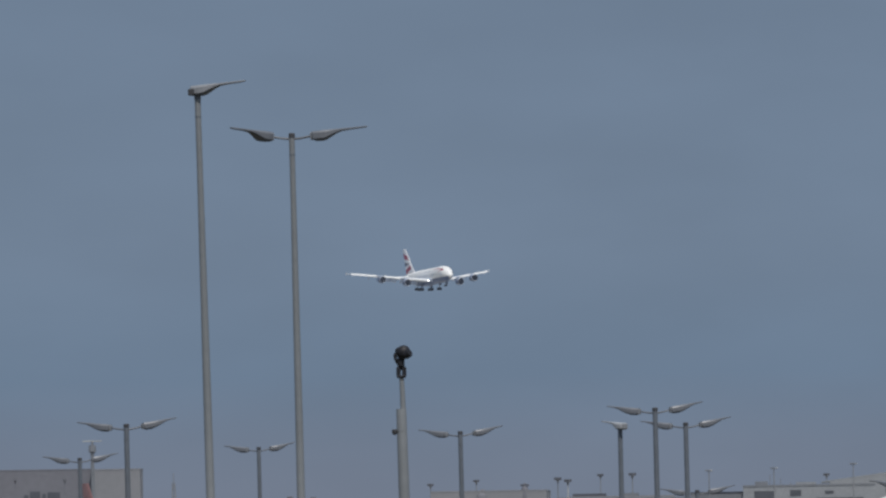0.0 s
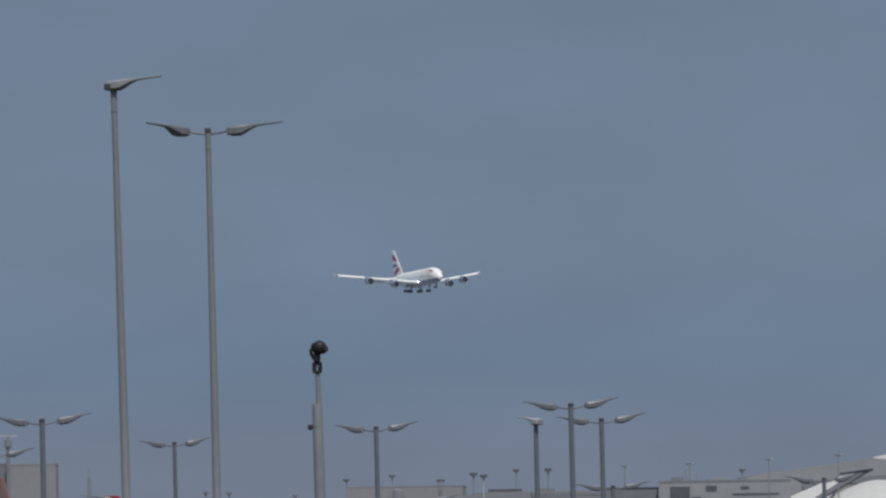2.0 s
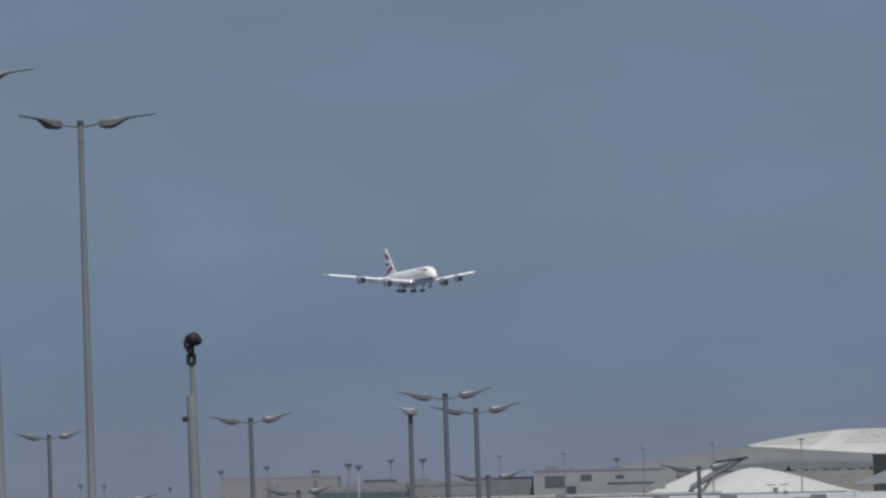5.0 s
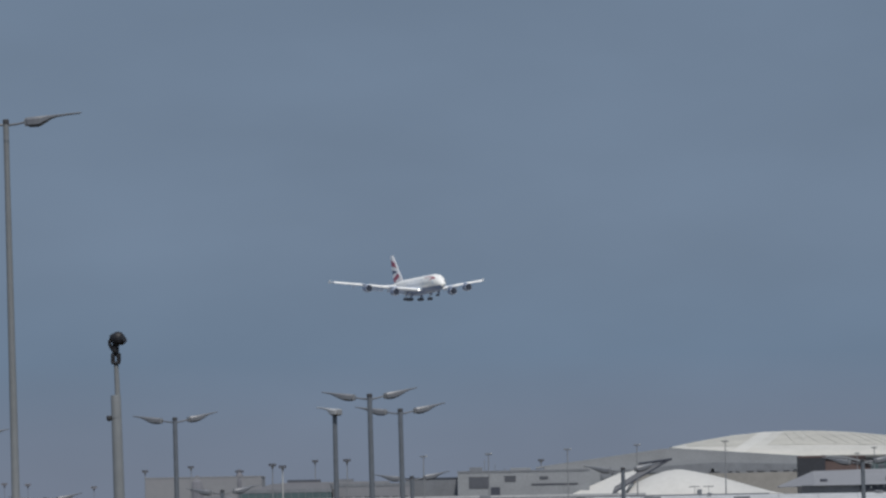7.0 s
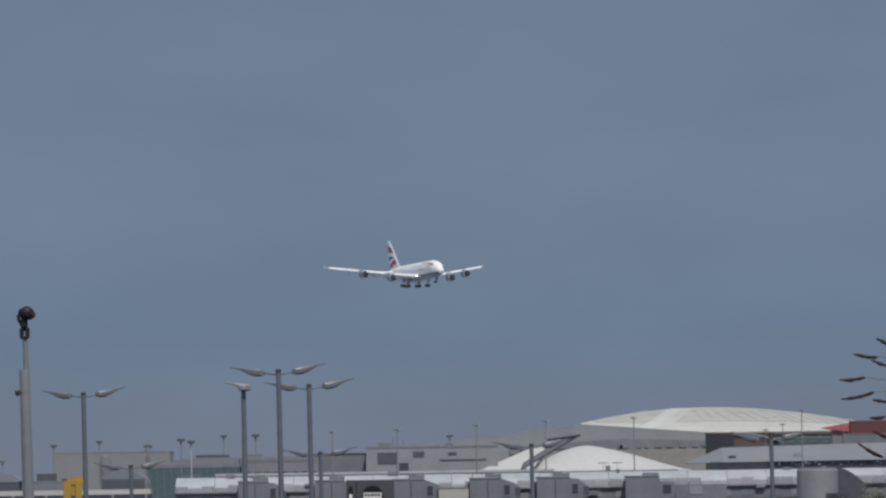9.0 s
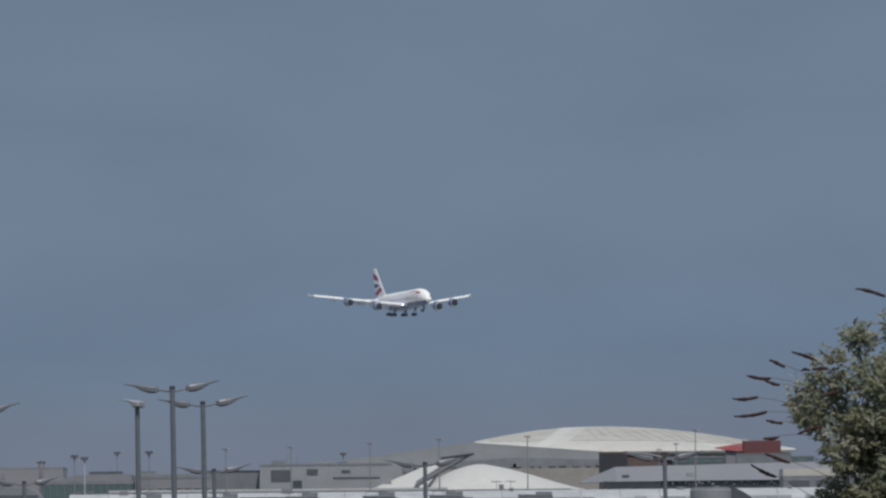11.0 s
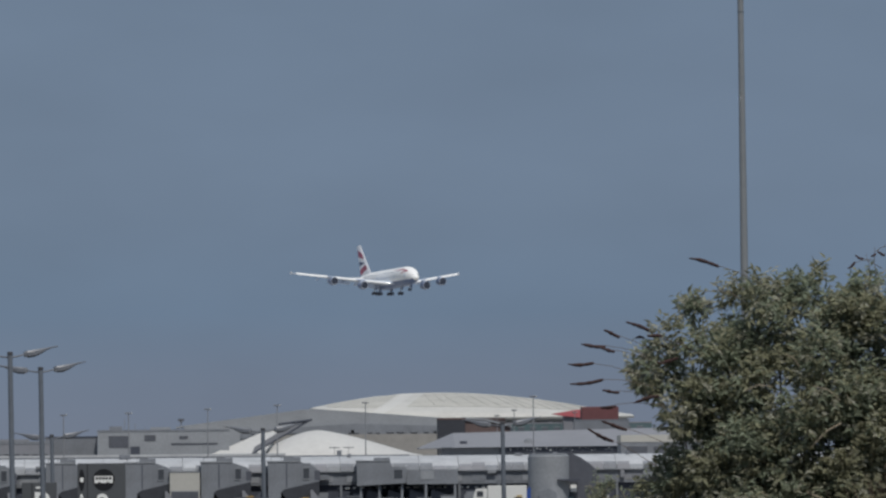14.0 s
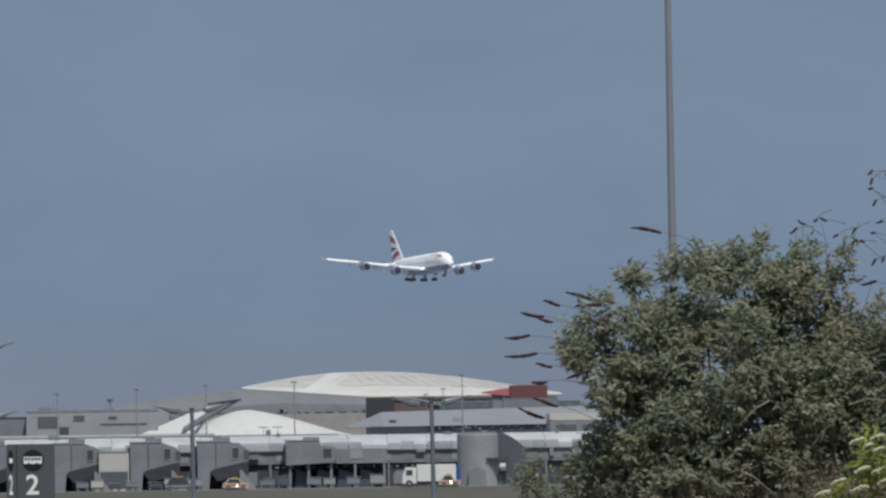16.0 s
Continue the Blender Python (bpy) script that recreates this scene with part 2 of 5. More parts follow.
# ---------------------------------------------------------------- street lamps
# along the lantern from its inner end: distance, half height, half width
HEAD = ((0.0, 0.086, 0.10), (0.03, 0.094, 0.13), (0.18, 0.098, 0.15), (0.27, 0.094, 0.145), (0.38, 0.066, 0.12), (0.48, 0.040, 0.095), (0.58, 0.024, 0.07), (0.74, 0.018, 0.05), (1.05, 0.014, 0.035), (1.09, 0.008, 0.02))


HEAD_SHORT = ((0.0, 0.082, 0.10), (0.03, 0.092, 0.13), (0.25, 0.097, 0.15), (0.40, 0.086, 0.14), (0.54, 0.062, 0.12), (0.66, 0.041, 0.09), (0.77, 0.026, 0.07), (0.92, 0.018, 0.05), (1.05, 0.014, 0.035), (1.09, 0.008, 0.02))


def lamp_head(root, x, z, yaw, arm, tilt=2.5, mat=None, toe=0.0, size=1.0):
    """A blade-shaped lantern, blunt at its inner end, on a short arm; toe turns it about the end of its arm."""
    m = pose(x, 0, z, 0, 0, yaw) @ pose(0, 0, 0, 0, -tilt, 0)
    h = m @ pose(arm, 0, 0, 0, 0, toe)
    bm = bmesh.new()
    rings, trays = [], []
    for s, hh, hw in (HEAD_SHORT if size < 1 else HEAD):
        top = 0.076 + 0.04 * s
        foot = top - 1.55 * hh
        ring = [h @ Vector((s * size, hw * p, foot + 1.55 * hh * q)) for p, q in ((1, 0), (1, 0.72), (0.8, 1), (-0.8, 1), (-1, 0.72), (-1, 0))]
        tray = [h @ Vector((s * size + (0.03 if s < 0.1 else 0), hw * p * 0.96, foot - 0.005 - 0.34 * hh * q)) for p, q in ((1, 0), (0.8, 1), (-0.8, 1), (-1, 0))]
        rings.append(ring)
        trays.append(tray)
    head = part("lantern", loft(bm, rings), mat or LAMP_SHELL, root)
    part("tray", loft(bmesh.new(), trays), LAMP_TRAY, head, "underside in a shaded grey")
    single = -0.2 < arm < 0
    bm = box(bmesh.new(), -0.03, 0.10, -0.152, 0.152, -0.10, 0.022, 0.012) if single else box(bmesh.new(), -0.03, 0.02, -0.09, 0.09, -0.085, 0.06, 0.012)
    bmesh.ops.transform(bm, matrix=h, verts=bm.verts[:])
    part("socket", bm, LAMP_DARK if single else LAMP, head, "dull end plate")
    bm = box(bmesh.new(), 0.07, 0.24, -0.08, 0.08, -0.112, -0.10)
    bmesh.ops.transform(bm, matrix=h, verts=bm.verts[:])
    part("lens", bm, LAMP_DARK, head, "dull grey glass lens")
    if arm > 0.1:
        bm = tube(bmesh.new(), [m @ Vector((0.0, 0, -0.045)), m @ Vector((arm * 0.5, 0, -0.035)), m @ Vector((arm, 0, -0.005))], [0.024, 0.021, 0.02], 8)
        part("arm", bm, LAMP_TRAY, root, "dark bracket arm")


def street_lamp(x, y, top, r0, r1, heads, group, lean=0.0, label="tall grey steel lamp post with two blade-shaped lanterns"):
    root = thing("street_lamp", x, y, 0, label, "street lamp", group)
    zs = [0, 0.9, 0.95, top * 0.5, top * 0.9, top]
    bm = tube(bmesh.new(), [(lean * (top - z), 0, z) for z in zs], [r0 * 1.35, r0 * 1.35, r0, (r0 + r1) / 2, r1, r1], 14)
    part("post", bm, CCTV_POST if top > 9 else POLE, root, smooth=True)
    part("collar", tube(bmesh.new(), [(lean * 0.35, 0, top - 0.36), (lean * 0.33, 0, top - 0.33)], r1 * 1.05, 14), POLE, root, "slim joint ring")
    part("cap", tube(bmesh.new(), [(0, 0, top - 0.01), (0, 0, top + 0.07), (0, 0, top + 0.085)], [r1 * 1.12, r1 * 1.1, r1 * 0.8], 12), POLE if len(heads) == 1 else LAMP_DARK, root)
    part("base_plate", boxed(-0.22 + lean * top, 0.22 + lean * top, -0.22, 0.22, 0, 0.03), POLE, root)
    for yaw, arm, z, *toe in heads:
        short = top < 9 and len(heads) == 2
        lamp_head(root, 0, top + z, yaw, arm, (6.5 if abs(yaw) < 90 else 3.0) if short else 2.5, mat=LAMP_PALE if len(heads) == 1 and 6 < top < 9 else LAMP if top > 9 and len(heads) == 1 else None, toe=toe[0] if toe else 0.0, size=0.87 if short else 1.0)
    return root


ONE = "tall grey steel lamp post with a single blade-shaped lantern"
street_lamp(-11.285, 172, 11.70, 0.098, 0.058, [(-14, -0.12, 0.17)], "tall lamps", 0.017, ONE)
street_lamp(11.27, 172, 12.36, 0.098, 0.058, [(-14, -0.12, 0.17)], "tall lamps", 0.004, ONE)
street_lamp(-9.722, 176, 11.12, 0.094, 0.056, [(-4, 0.40, 0.01), (184, 0.42, 0.01, 44)], "tall lamps", 0.0100)
SHORT = "grey steel lamp post with two blade-shaped lanterns over the car park"
for x, y, top, yaw in ((-18.0, 243, 6.50, 14), (-19.32, 325, 6.80, 22), (-10.32, 278, 6.62, 20), (-24.66, 311, 6.36, 18), (-3.91, 251, 6.82, 16), (-3.25, 266, 6.60, 16),
                       (3.73, 305, 5.02, 18), (11.61, 300, 5.12, 20), (-10.56, 330, 4.64, 18), (-3.54, 320, 4.96, 14), (-16.77, 325, 4.45, 16)):
    street_lamp(x, y, top, 0.085, 0.07, [(yaw, 0.45, -0.03), (180 - yaw, 0.45, -0.03)], "car park lamps", 0.010, SHORT)
street_lamp(-5.06, 260, 6.46, 0.085, 0.068, [(128, -0.22, 0.08)], "car park lamps", 0.006, "grey steel lamp post with one pale lantern seen end on")
street_lamp(-21.85, 325, 4.81, 0.085, 0.07, [(176, -0.21, 0.06)], "car park lamps", 0.006, "short grey lamp post with one blade-shaped lantern")


# ---------------------------------------------------------------- camera column
def cctv_column():
    root = thing("surveillance_camera_post", -5.22, 120, 0, "grey steel column with a black dome surveillance camera on top", "camera post")
    part("post", tube(bmesh.new(), [(0.06, 0, 0), (0.022, 0, 3), (-0.012, 0, 4.90), (-0.012, 0, 4.905)], [0.084, 0.076, 0.067, 0.066], 24), CCTV_POST, root, smooth=True)
    part("neck", tube(bmesh.new(), [(0.012, 0, 4.88), (0.008, 0, 5.1), (-0.002, 0, 5.33)], [0.037, 0.034, 0.031], 14), CCTV_POST, root, smooth=True)
    part("base_plate", boxed(-0.13, 0.25, -0.19, 0.19, 0, 0.03), CCTV_POST, root)
    clamp = part("clamp", tube(bmesh.new(), [(-0.01, 0, 4.605), (-0.01, 0, 4.62)], 0.0705, 20), CCTV_POST, root, "thin clamp strap")
    part("bracket", box(bmesh.new(), -0.105, -0.068, -0.02, 0.02, 4.585, 4.64, 0.006), POLE, clamp, "small metal bracket")
    part("dome", tube(bmesh.new(), [(-0.105, -0.02, 4.635), (-0.105, -0.02, 4.60), (-0.105, -0.02, 4.575), (-0.105, -0.02, 4.56)], [0.032, 0.036, 0.028, 0.008], 12), LAMP_DARK, clamp, "small dark sensor dome", True)
    part("spigot", tube(bmesh.new(), [(-0.14, -0.01, 4.625), (-0.07, -0.01, 4.62)], 0.011, 8), STEEL_PALE, clamp, "short pale bar")
    mount = part("mount", box(bmesh.new(), -0.062, 0.054, -0.05, 0.05, 5.315, 5.35, 0.008), BLACK, root, "black mounting flange")
    for sx in (-0.042, 0.033):
        part("mount_leg", box(bmesh.new(), sx - 0.026, sx + 0.03, -0.035, 0.035, 5.34, 5.46, 0.006), BLACK, mount)
    part("mount_web", box(bmesh.new(), -0.05, 0.044, 0.0, 0.03, 5.42, 5.47, 0.006), BLACK, mount)
    part("yoke", box(bmesh.new(), -0.052, 0.04, -0.05, 0.05, 5.46, 5.58, 0.018), BLACK, root, "black tilting yoke")
    part("yoke_arm", tube(bmesh.new(), [(-0.035, 0, 5.5), (-0.078, -0.01, 5.575), (-0.084, -0.01, 5.625), (-0.062, -0.02, 5.685), (-0.03, -0.02, 5.71)], [0.026, 0.024, 0.022, 0.022, 0.02], 8), BLACK, root)
    bm = bmesh.new()
    bmesh.ops.create_uvsphere(bm, u_segments=24, v_segments=14, radius=0.092)
    bmesh.ops.transform(bm, matrix=pose(0.028, -0.02, 5.655, 15, 38, 0) @ Matrix.Diagonal((1.0, 1, 1.06, 1)), verts=bm.verts[:])
    ball = part("camera_head", bm, BLACK, root, "round black camera head", True)
    part("hood", tube(bmesh.new(), [(0.06, -0.06, 5.625), (0.115, -0.09, 5.655)], [0.066, 0.058], 16), BLACK, ball)
    part("rear_cap", tube(bmesh.new(), [(0.0, -0.03, 5.60), (-0.012, -0.03, 5.57)], [0.055, 0.04], 12), BLACK, ball)


cctv_column()


# ---------------------------------------------------------------- bus stop signs
def writing(txt, size, x, y, z, parent, mat, align="CENTER"):
    c = bpy.data.curves.new("writing", "FONT")
    c.body, c.size, c.align_x, c.extrude = txt, size, align, 0.004
    c.offset = size * 0.016
    tmp = new("writing", c)
    me = bpy.data.meshes.new_from_object(tmp)
    bpy.data.objects.remove(tmp)
    me.transform(Matrix.Translation((x, y, z)) @ Euler((radians(90), 0, 0)).to_matrix().to_4x4())
    me.materials.clear()
    me.materials.append(mat)
    ob = new("numeral", me)
    ob.parent = parent
    return ob


def disc(bm, r, x, y, z, sx=1.0, depth=0.01):
    return loft(bm, [[(x + sx * r * math.cos(a), yy, z + r * math.sin(a)) for a in [2 * math.pi * k / 32 for k in range(32)]] for yy in (y, y - depth)])


def bus_icon(parent, cx, y, cz, s):
    bm = boxed(cx - 0.34 * s, cx + 0.33 * s, y - 0.008, y, cz - 0.12 * s, cz + 0.14 * s, bevel=0.0)
    body = part("bus_symbol", bm, SIGN_WHITE, parent, "white bus symbol")
    for k in range(5):
        part("symbol_window", boxed(cx + (-0.30 + 0.122 * k) * s, cx + (-0.21 + 0.122 * k) * s, y - 0.014, y - 0.009, cz + 0.01 * s, cz + 0.10 * s), SIGN_BLACK, body)
    for k in (-0.16, 0.15):
        part("symbol_wheel", disc(bmesh.new(), 0.055 * s, cx + k * s, y - 0.009, cz - 0.13 * s), SIGN_BLACK, body)


def totem(x, y, top, numeral, label, icon=True, width=1.26):
    """A two-sided panel sign: a broad front, and a narrow side face turned to the side."""
    root = thing("car_park_sign", x, y, 0, label, "sign", "car park signs")
    body = part("panel", box(bmesh.new(), -0.33, width, 0, 0.7, 0.25, top, 0.01), SIGN_GREY, root)
    part("corner_trim", boxed(-0.012, 0.012, -0.012, 0.0, 0.25, top), SIGN_BLACK, root)
    for lx in (-0.1, width - 0.25):
        part("leg", boxed(lx, lx + 0.12, 0.25, 0.4, 0, 0.26), POLE, root)
    if icon:
        part("symbol_disc", disc(bmesh.new(), 0.36, 0.54, -0.002, top - 0.55), SIGN_BLACK, root, "black round symbol plate")
        bus_icon(root, 0.54, -0.014, top - 0.55, 0.9)
        part("symbol_disc", disc(bmesh.new(), 0.36, -0.19, -0.002, top - 0.55, 0.26), SIGN_BLACK, root, "black round symbol plate")
        part("symbol_mark", boxed(-0.24, -0.13, -0.02, -0.013, top - 0.62, top - 0.47), SIGN_WHITE, root, "white symbol")
        writing(numeral, 0.92, 0.52, -0.006, top - 1.66, root, SIGN_WHITE)
        side = writing(numeral, 0.92, 0.0, 0.0, 0.0, root, SIGN_WHITE)
        side.data.transform(Matrix.Translation((-0.19, -0.006, top - 1.66)) @ Matrix.Diagonal((0.28, 1, 1, 1)))
    else:
        part("small_line", boxed(0.12, 0.42, -0.008, -0.001, top - 0.20, top - 0.14), SIGN_WHITE, root, "small line of unreadable writing")
        writing(numeral, 1.05, 0.30, -0.006, top - 1.05, root, SIGN_WHITE)
    return root


totem(-2.15, 300, 3.95, "2", "dark grey bus stop sign with a black bus symbol disc")
totem(-3.93, 296, 3.33, "P", "lower dark grey parking sign with a white letter", False, 0.80)


# ---------------------------------------------------------------- terminal pier
PY = 1370.0


def pier():
    root = thing("terminal_pier", 0, PY, 0, "long grey airport pier with a pale curved metal roof", "terminal pier")
    x0, x1 = -37.2, 118.0
    n = 26
    step = (x1 - x0) / n
    eaves = random.Random(15)
    wall = part("upper_wall", boxed(x0, x1, 0.4, 18, 3.7, 5.9), PANEL, root)
    # Nearly flush wall; its dark colour holds the shade below the pier.
    part("undercroft", boxed(x0 + 0.5, x1, 0.95, 17, 0, 3.72), DARK, root, "ground storey painted as dark as its shade")
    for i in range(n):
        a, b = x0 + i * step + 0.03, x0 + (i + 1) * step - 0.03
        arc = [(0.0 + 18.4 * k / 12, 5.75 + 2.3 * math.sin(math.pi * k / 12) ** 0.6 - (0.1 if k in (0, 12) else 0)) for k in range(13)]
        bm = loft(bmesh.new(), [[(xx, y, z) for y, z in arc] + [(xx, 18.2, 5.6), (xx, 0.2, 5.6)] for xx in (a, b)])
        part("roof_panel", bm, PIER_ROOF, root, smooth=True)
        part("column", boxed(a - 0.15, a + 0.2, 0.45, 0.9, 0, 3.72), PANEL, root)
        # Grey panels put the shading of the barrel's lower front into colour.
        for q in range(3):
            lo, hi = a + (b - a) * q / 3 + 0.03, a + (b - a) * (q + 1) / 3 - 0.03
            top = eaves.choice((0.9, 1.2, 1.45, 1.45))
            lip = [(-0.05, 5.62), (-0.05, 5.80), (0.22, 5.75 + 0.55 * top), (0.62, 5.75 + 0.8 * top), (0.68, 5.75 + 0.72 * top), (0.3, 5.6)]
            part("eave_shade_panel", loft(bmesh.new(), [[(xx, y, z) for y, z in lip] for xx in (lo, hi)]), eaves.choice((PANEL, PANEL, PANEL_PALE, GREY_ROOF)), root)
    rng = random.Random(4)
    for i in range(40):
        a = x0 + 2 + i * 3.8
        part("wall_panel", boxed(a, a + rng.uniform(1.6, 3.4), 0.34, 0.41, 4.1, rng.uniform(5.1, 5.6)), rng.choice((PANEL, PANEL, PANEL_PALE, GREY_ROOF, GREY_ROOF)), wall)
    part("sign_panel", boxed(40.2, 43.8, 0.2, 0.3, 4.4, 5.6), PANEL_PALE, wall, "pale wall panel")
    part("gutter", tube(bmesh.new(), [(x0, 0.1, 5.72), (x1, 0.1, 5.72)], 0.12, 8), PANEL_PALE, root)
    for i in range(26):
        a = 28 + i * 1.15
        part("ceiling_lamp", boxed(a, a + rng.uniform(0.3, 0.9), 0.75, 0.93, 3.1, 3.35), SIGN_WHITE if rng.random() < 0.5 else PANEL_PALE, root, "pale strip under the ceiling")


pier()


def pier_clutter():
    rng = random.Random(77)
    for i in range(30):
        a = rng.uniform(-36, 78)
        w, h = rng.uniform(0.5, 2.4), rng.uniform(0.4, 1.3)
        z = rng.choice((8.0, 6.5, 6.5, 4.4, 5.2))
        root = thing("plant_box", a, PY + (6.5 if z > 7 else 0.2), 0, "small grey service box fixed to the pier", "service box", "pier fittings")
        part("casing", box(bmesh.new(), 0, w, -0.4, 0.6, z, z + h * (0.5 if z > 7 else 1), 0.04), rng.choice((PANEL, GREY_ROOF, PANEL, PANEL_PALE)), root)
        part("louvre", boxed(0.1, w - 0.1, -0.44, -0.4, z + h * 0.15, z + h * 0.25), GREY_ROOF, root)


pier_clutter()


def gate(x, w=7.6, top=7.3, label="grey gate room on a broad leg with a dark air bridge below"):
    root = thing("gate_room", x, PY - 8.2, 0, label, "gate room", "gate rooms")
    poly = [(0, 0), (1.7, 0), (1.9, 2.6), (2.4, 3.1), (w * 0.98, 4.3), (w * 0.99, 5.7), (w * 0.88, 6.5), (w * 0.6, top - 0.05), (w * 0.2, top), (0, top)]
    body = part("body", prism(bmesh.new(), poly, 0, 8.2), PANEL, root)
    part("roof_edge", boxed(-0.1, w * 0.62, -0.1, 8.2, top - 0.08, top + 0.12), PANEL_PALE, root)
    part("panel", boxed(w * 0.34, w * 0.36, -0.03, 0, 3.4, top - 0.3), DARK, body, "joint between cladding panels")
    win = part("window", boxed(w * 0.67, w * 0.78, -0.05, 0.06, 4.7, 6.3), DARK_GLASS, body, "tall dark window")
    part("window_frame", boxed(w * 0.66, w * 0.79, -0.07, -0.02, 6.28, 6.42), PANEL_PALE, win)
    # Near-black puts the shade below the gate room into the bridge's colour.
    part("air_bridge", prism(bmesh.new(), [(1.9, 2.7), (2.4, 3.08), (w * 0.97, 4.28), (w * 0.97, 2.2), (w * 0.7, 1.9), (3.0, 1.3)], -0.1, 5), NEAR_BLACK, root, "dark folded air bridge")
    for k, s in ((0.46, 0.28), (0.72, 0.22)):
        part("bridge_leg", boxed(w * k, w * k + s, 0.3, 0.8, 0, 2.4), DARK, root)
    part("stair", prism(bmesh.new(), [(w * 0.8, 0), (w * 1.1, 0), (w * 1.1, 0.3), (w * 0.84, 3.0), (w * 0.8, 3.0)], -1.0, 0.0), GREY_ROOF, root, "grey service stair")
    for f in (0.16, 0.52):
        part("panel_joint", boxed(w * f, w * f + 0.07, -0.025, 0, 3.3 + 1.2 * f, top - 0.25), GREY_ROOF, body)
    part("sill", boxed(w * 0.66, w * 0.79, -0.12, 0.0, 4.58, 4.7), PANEL_PALE, win)
    for f in (0.05, 0.25, 0.45):
        part("rail_post", boxed(w * f, w * f + 0.08, 0.1, 0.18, top + 0.1, top + 0.7), PANEL, root)
    part("rail", boxed(w * 0.05, w * 0.47, 0.1, 0.17, top + 0.62, top + 0.7), PANEL, root)
    # Darker slate paints the shaded right end of the room.
    part("end_shade", boxed(w * 0.88, w * 0.985, -0.03, 0.0, 4.5, 5.9), SLATE, body, "slate panel painting shade on the rounded end")
    part("tail_box", boxed(w * 0.3, w * 0.62, 1.0, 4, top + 0.08, top + 0.62), PANEL, root, "flat plant box on the roof")


for gx, gw in ((-27.5, 7.2), (-16.0, 7.2), (-4.2, 7.6), (7.3, 7.7), (17.4, 7.9), (79.5, 7.7), (92.0, 7.7)):
    gate(gx, gw)


def hung_room(x):
    """A gate room without a leg, carried by slim columns over wedges painted dark as shade."""
    root = thing("gate_room", x, PY - 6.0, 0, "grey boxed gate room raised on slim columns", "gate room", "gate rooms")
    body = part("body", prism(bmesh.new(), [(0, 3.5), (7.4, 3.9), (7.5, 6.2), (5.2, 6.4), (5.0, 7.2), (0, 7.25)], 0, 6), PANEL, root)
    part("roof_edge", boxed(-0.1, 5.1, -0.1, 6, 7.2, 7.36), PANEL_PALE, root)
    part("roof_box", boxed(2.6, 5.0, 1, 4, 7.3, 7.75), PANEL, root)
    part("window", boxed(5.6, 6.8, -0.05, 0.05, 4.6, 5.9), DARK_GLASS, body, "dark square window")
    part("corridor", boxed(7.5, 15.2, 0.5, 6, 3.7, 5.9), PANEL, root, "long grey corridor")
    part("pale_panel", boxed(9.6, 11.6, 0.42, 0.5, 4.4, 5.7), PANEL_PALE, root, "pale wall panel")
    for cx in (0.4, 3.2, 6.6, 10.2, 14.6):
        part("column", boxed(cx, cx + 0.35, 0.6, 0.95, 0, 3.9), PANEL, root)
    # Dark wedges stand in for the shade between the columns.
    for cx in (1.2, 4.4, 7.6, 10.9):
        part("shade_wedge", prism(bmesh.new(), [(cx, 0), (cx + 2.4, 0), (cx + 2.6, 2.2), (cx + 0.4, 2.9)], 2, 5), DARK, root, "dark wedge filling in shade below the room")


hung_room(30.8)


def tower_room():
    root = thing("stair_tower", 59.6, PY - 7.5, 0, "round pale grey stair tower beside a dark glazed arch", "stair tower")
    part("drum", tube(bmesh.new(), [(0, 0, 0), (0, 0, 7.7), (0, 0, 7.95)], [3.1, 3.1, 2.9], 28), PANEL_PALE, root, smooth=True)
    part("lid", tube(bmesh.new(), [(0, 0, 7.95), (0, 0, 8.1)], [3.0, 2.6], 28), PANEL, root)
    arch = [(2.9, 0)] + [(2.9 + 4.4 * (k / 8), 5.6 + 2.5 * math.cos(math.pi / 2 * k / 8)) for k in range(9)] + [(7.3, 0)]
    a = part("arch", prism(bmesh.new(), arch, 1.0, 7), SLATE, root, "dark curved end wall")
    part("canopy", boxed(1.2, 4.6, -3.3, -0.5, 4.0, 4.25), DARK, root)
    door = part("door", boxed(2.6, 4.4, 0.5, 1.1, 0, 3.9), DARK_GLASS, root)
    part("poster", boxed(3.3, 4.2, 0.36, 0.44, 2.3, 3.4), SIGN_WHITE, door, "white notice")
    part("green_box", boxed(2.7, 3.7, -1.2, -0.4, 0.1, 1.6), GREEN_GLASS, root, "pale green cabinet")
    part("shelter", prism(bmesh.new(), [(-1.6, 0), (1.2, 0), (1.0, 2.2), (-0.2, 2.9), (-1.6, 2.4)], -4.2, -3.0), PANEL, root, "grey sloped shelter")


tower_room()


def plain_block(name, label, category, x0, x1, y, depth, top, mat, windows=(), roof=None, roof_h=0.4):
    root = thing(name, x0, y, 0, label, category)
    w = x1 - x0
    wall = part("wall", boxed(0, w, 0, depth, 0, top), mat, root)
    part("roof", boxed(-0.06, w + 0.06, -0.06, depth + 0.06, top, top + roof_h), roof or GREY_ROOF, root)
    for a, b, c, d in windows:
        win = part("window", boxed(a, b, -0.06, 0.1, c, d), FAR_GLASS, wall, "dark window")
        part("window_frame", boxed(a - 0.1, b + 0.1, -0.1, 0.05, d, d + 0.12), PANEL_PALE, win)
    return root


# Wall colour is dark to hold the shade beneath the canopy.
r = plain_block("canopy_building", "low building with a white canopy edge on columns", "building", -66.9, -40.8, 1362, 10, 5.7, DARK, [], WHITE_ROOF, 0.75)
for i in range(6):
    part("column", boxed(0.4 + i * 5.0, 0.7 + i * 5.0, -0.6, -0.25, 0, 5.7), PANEL_PALE, r)
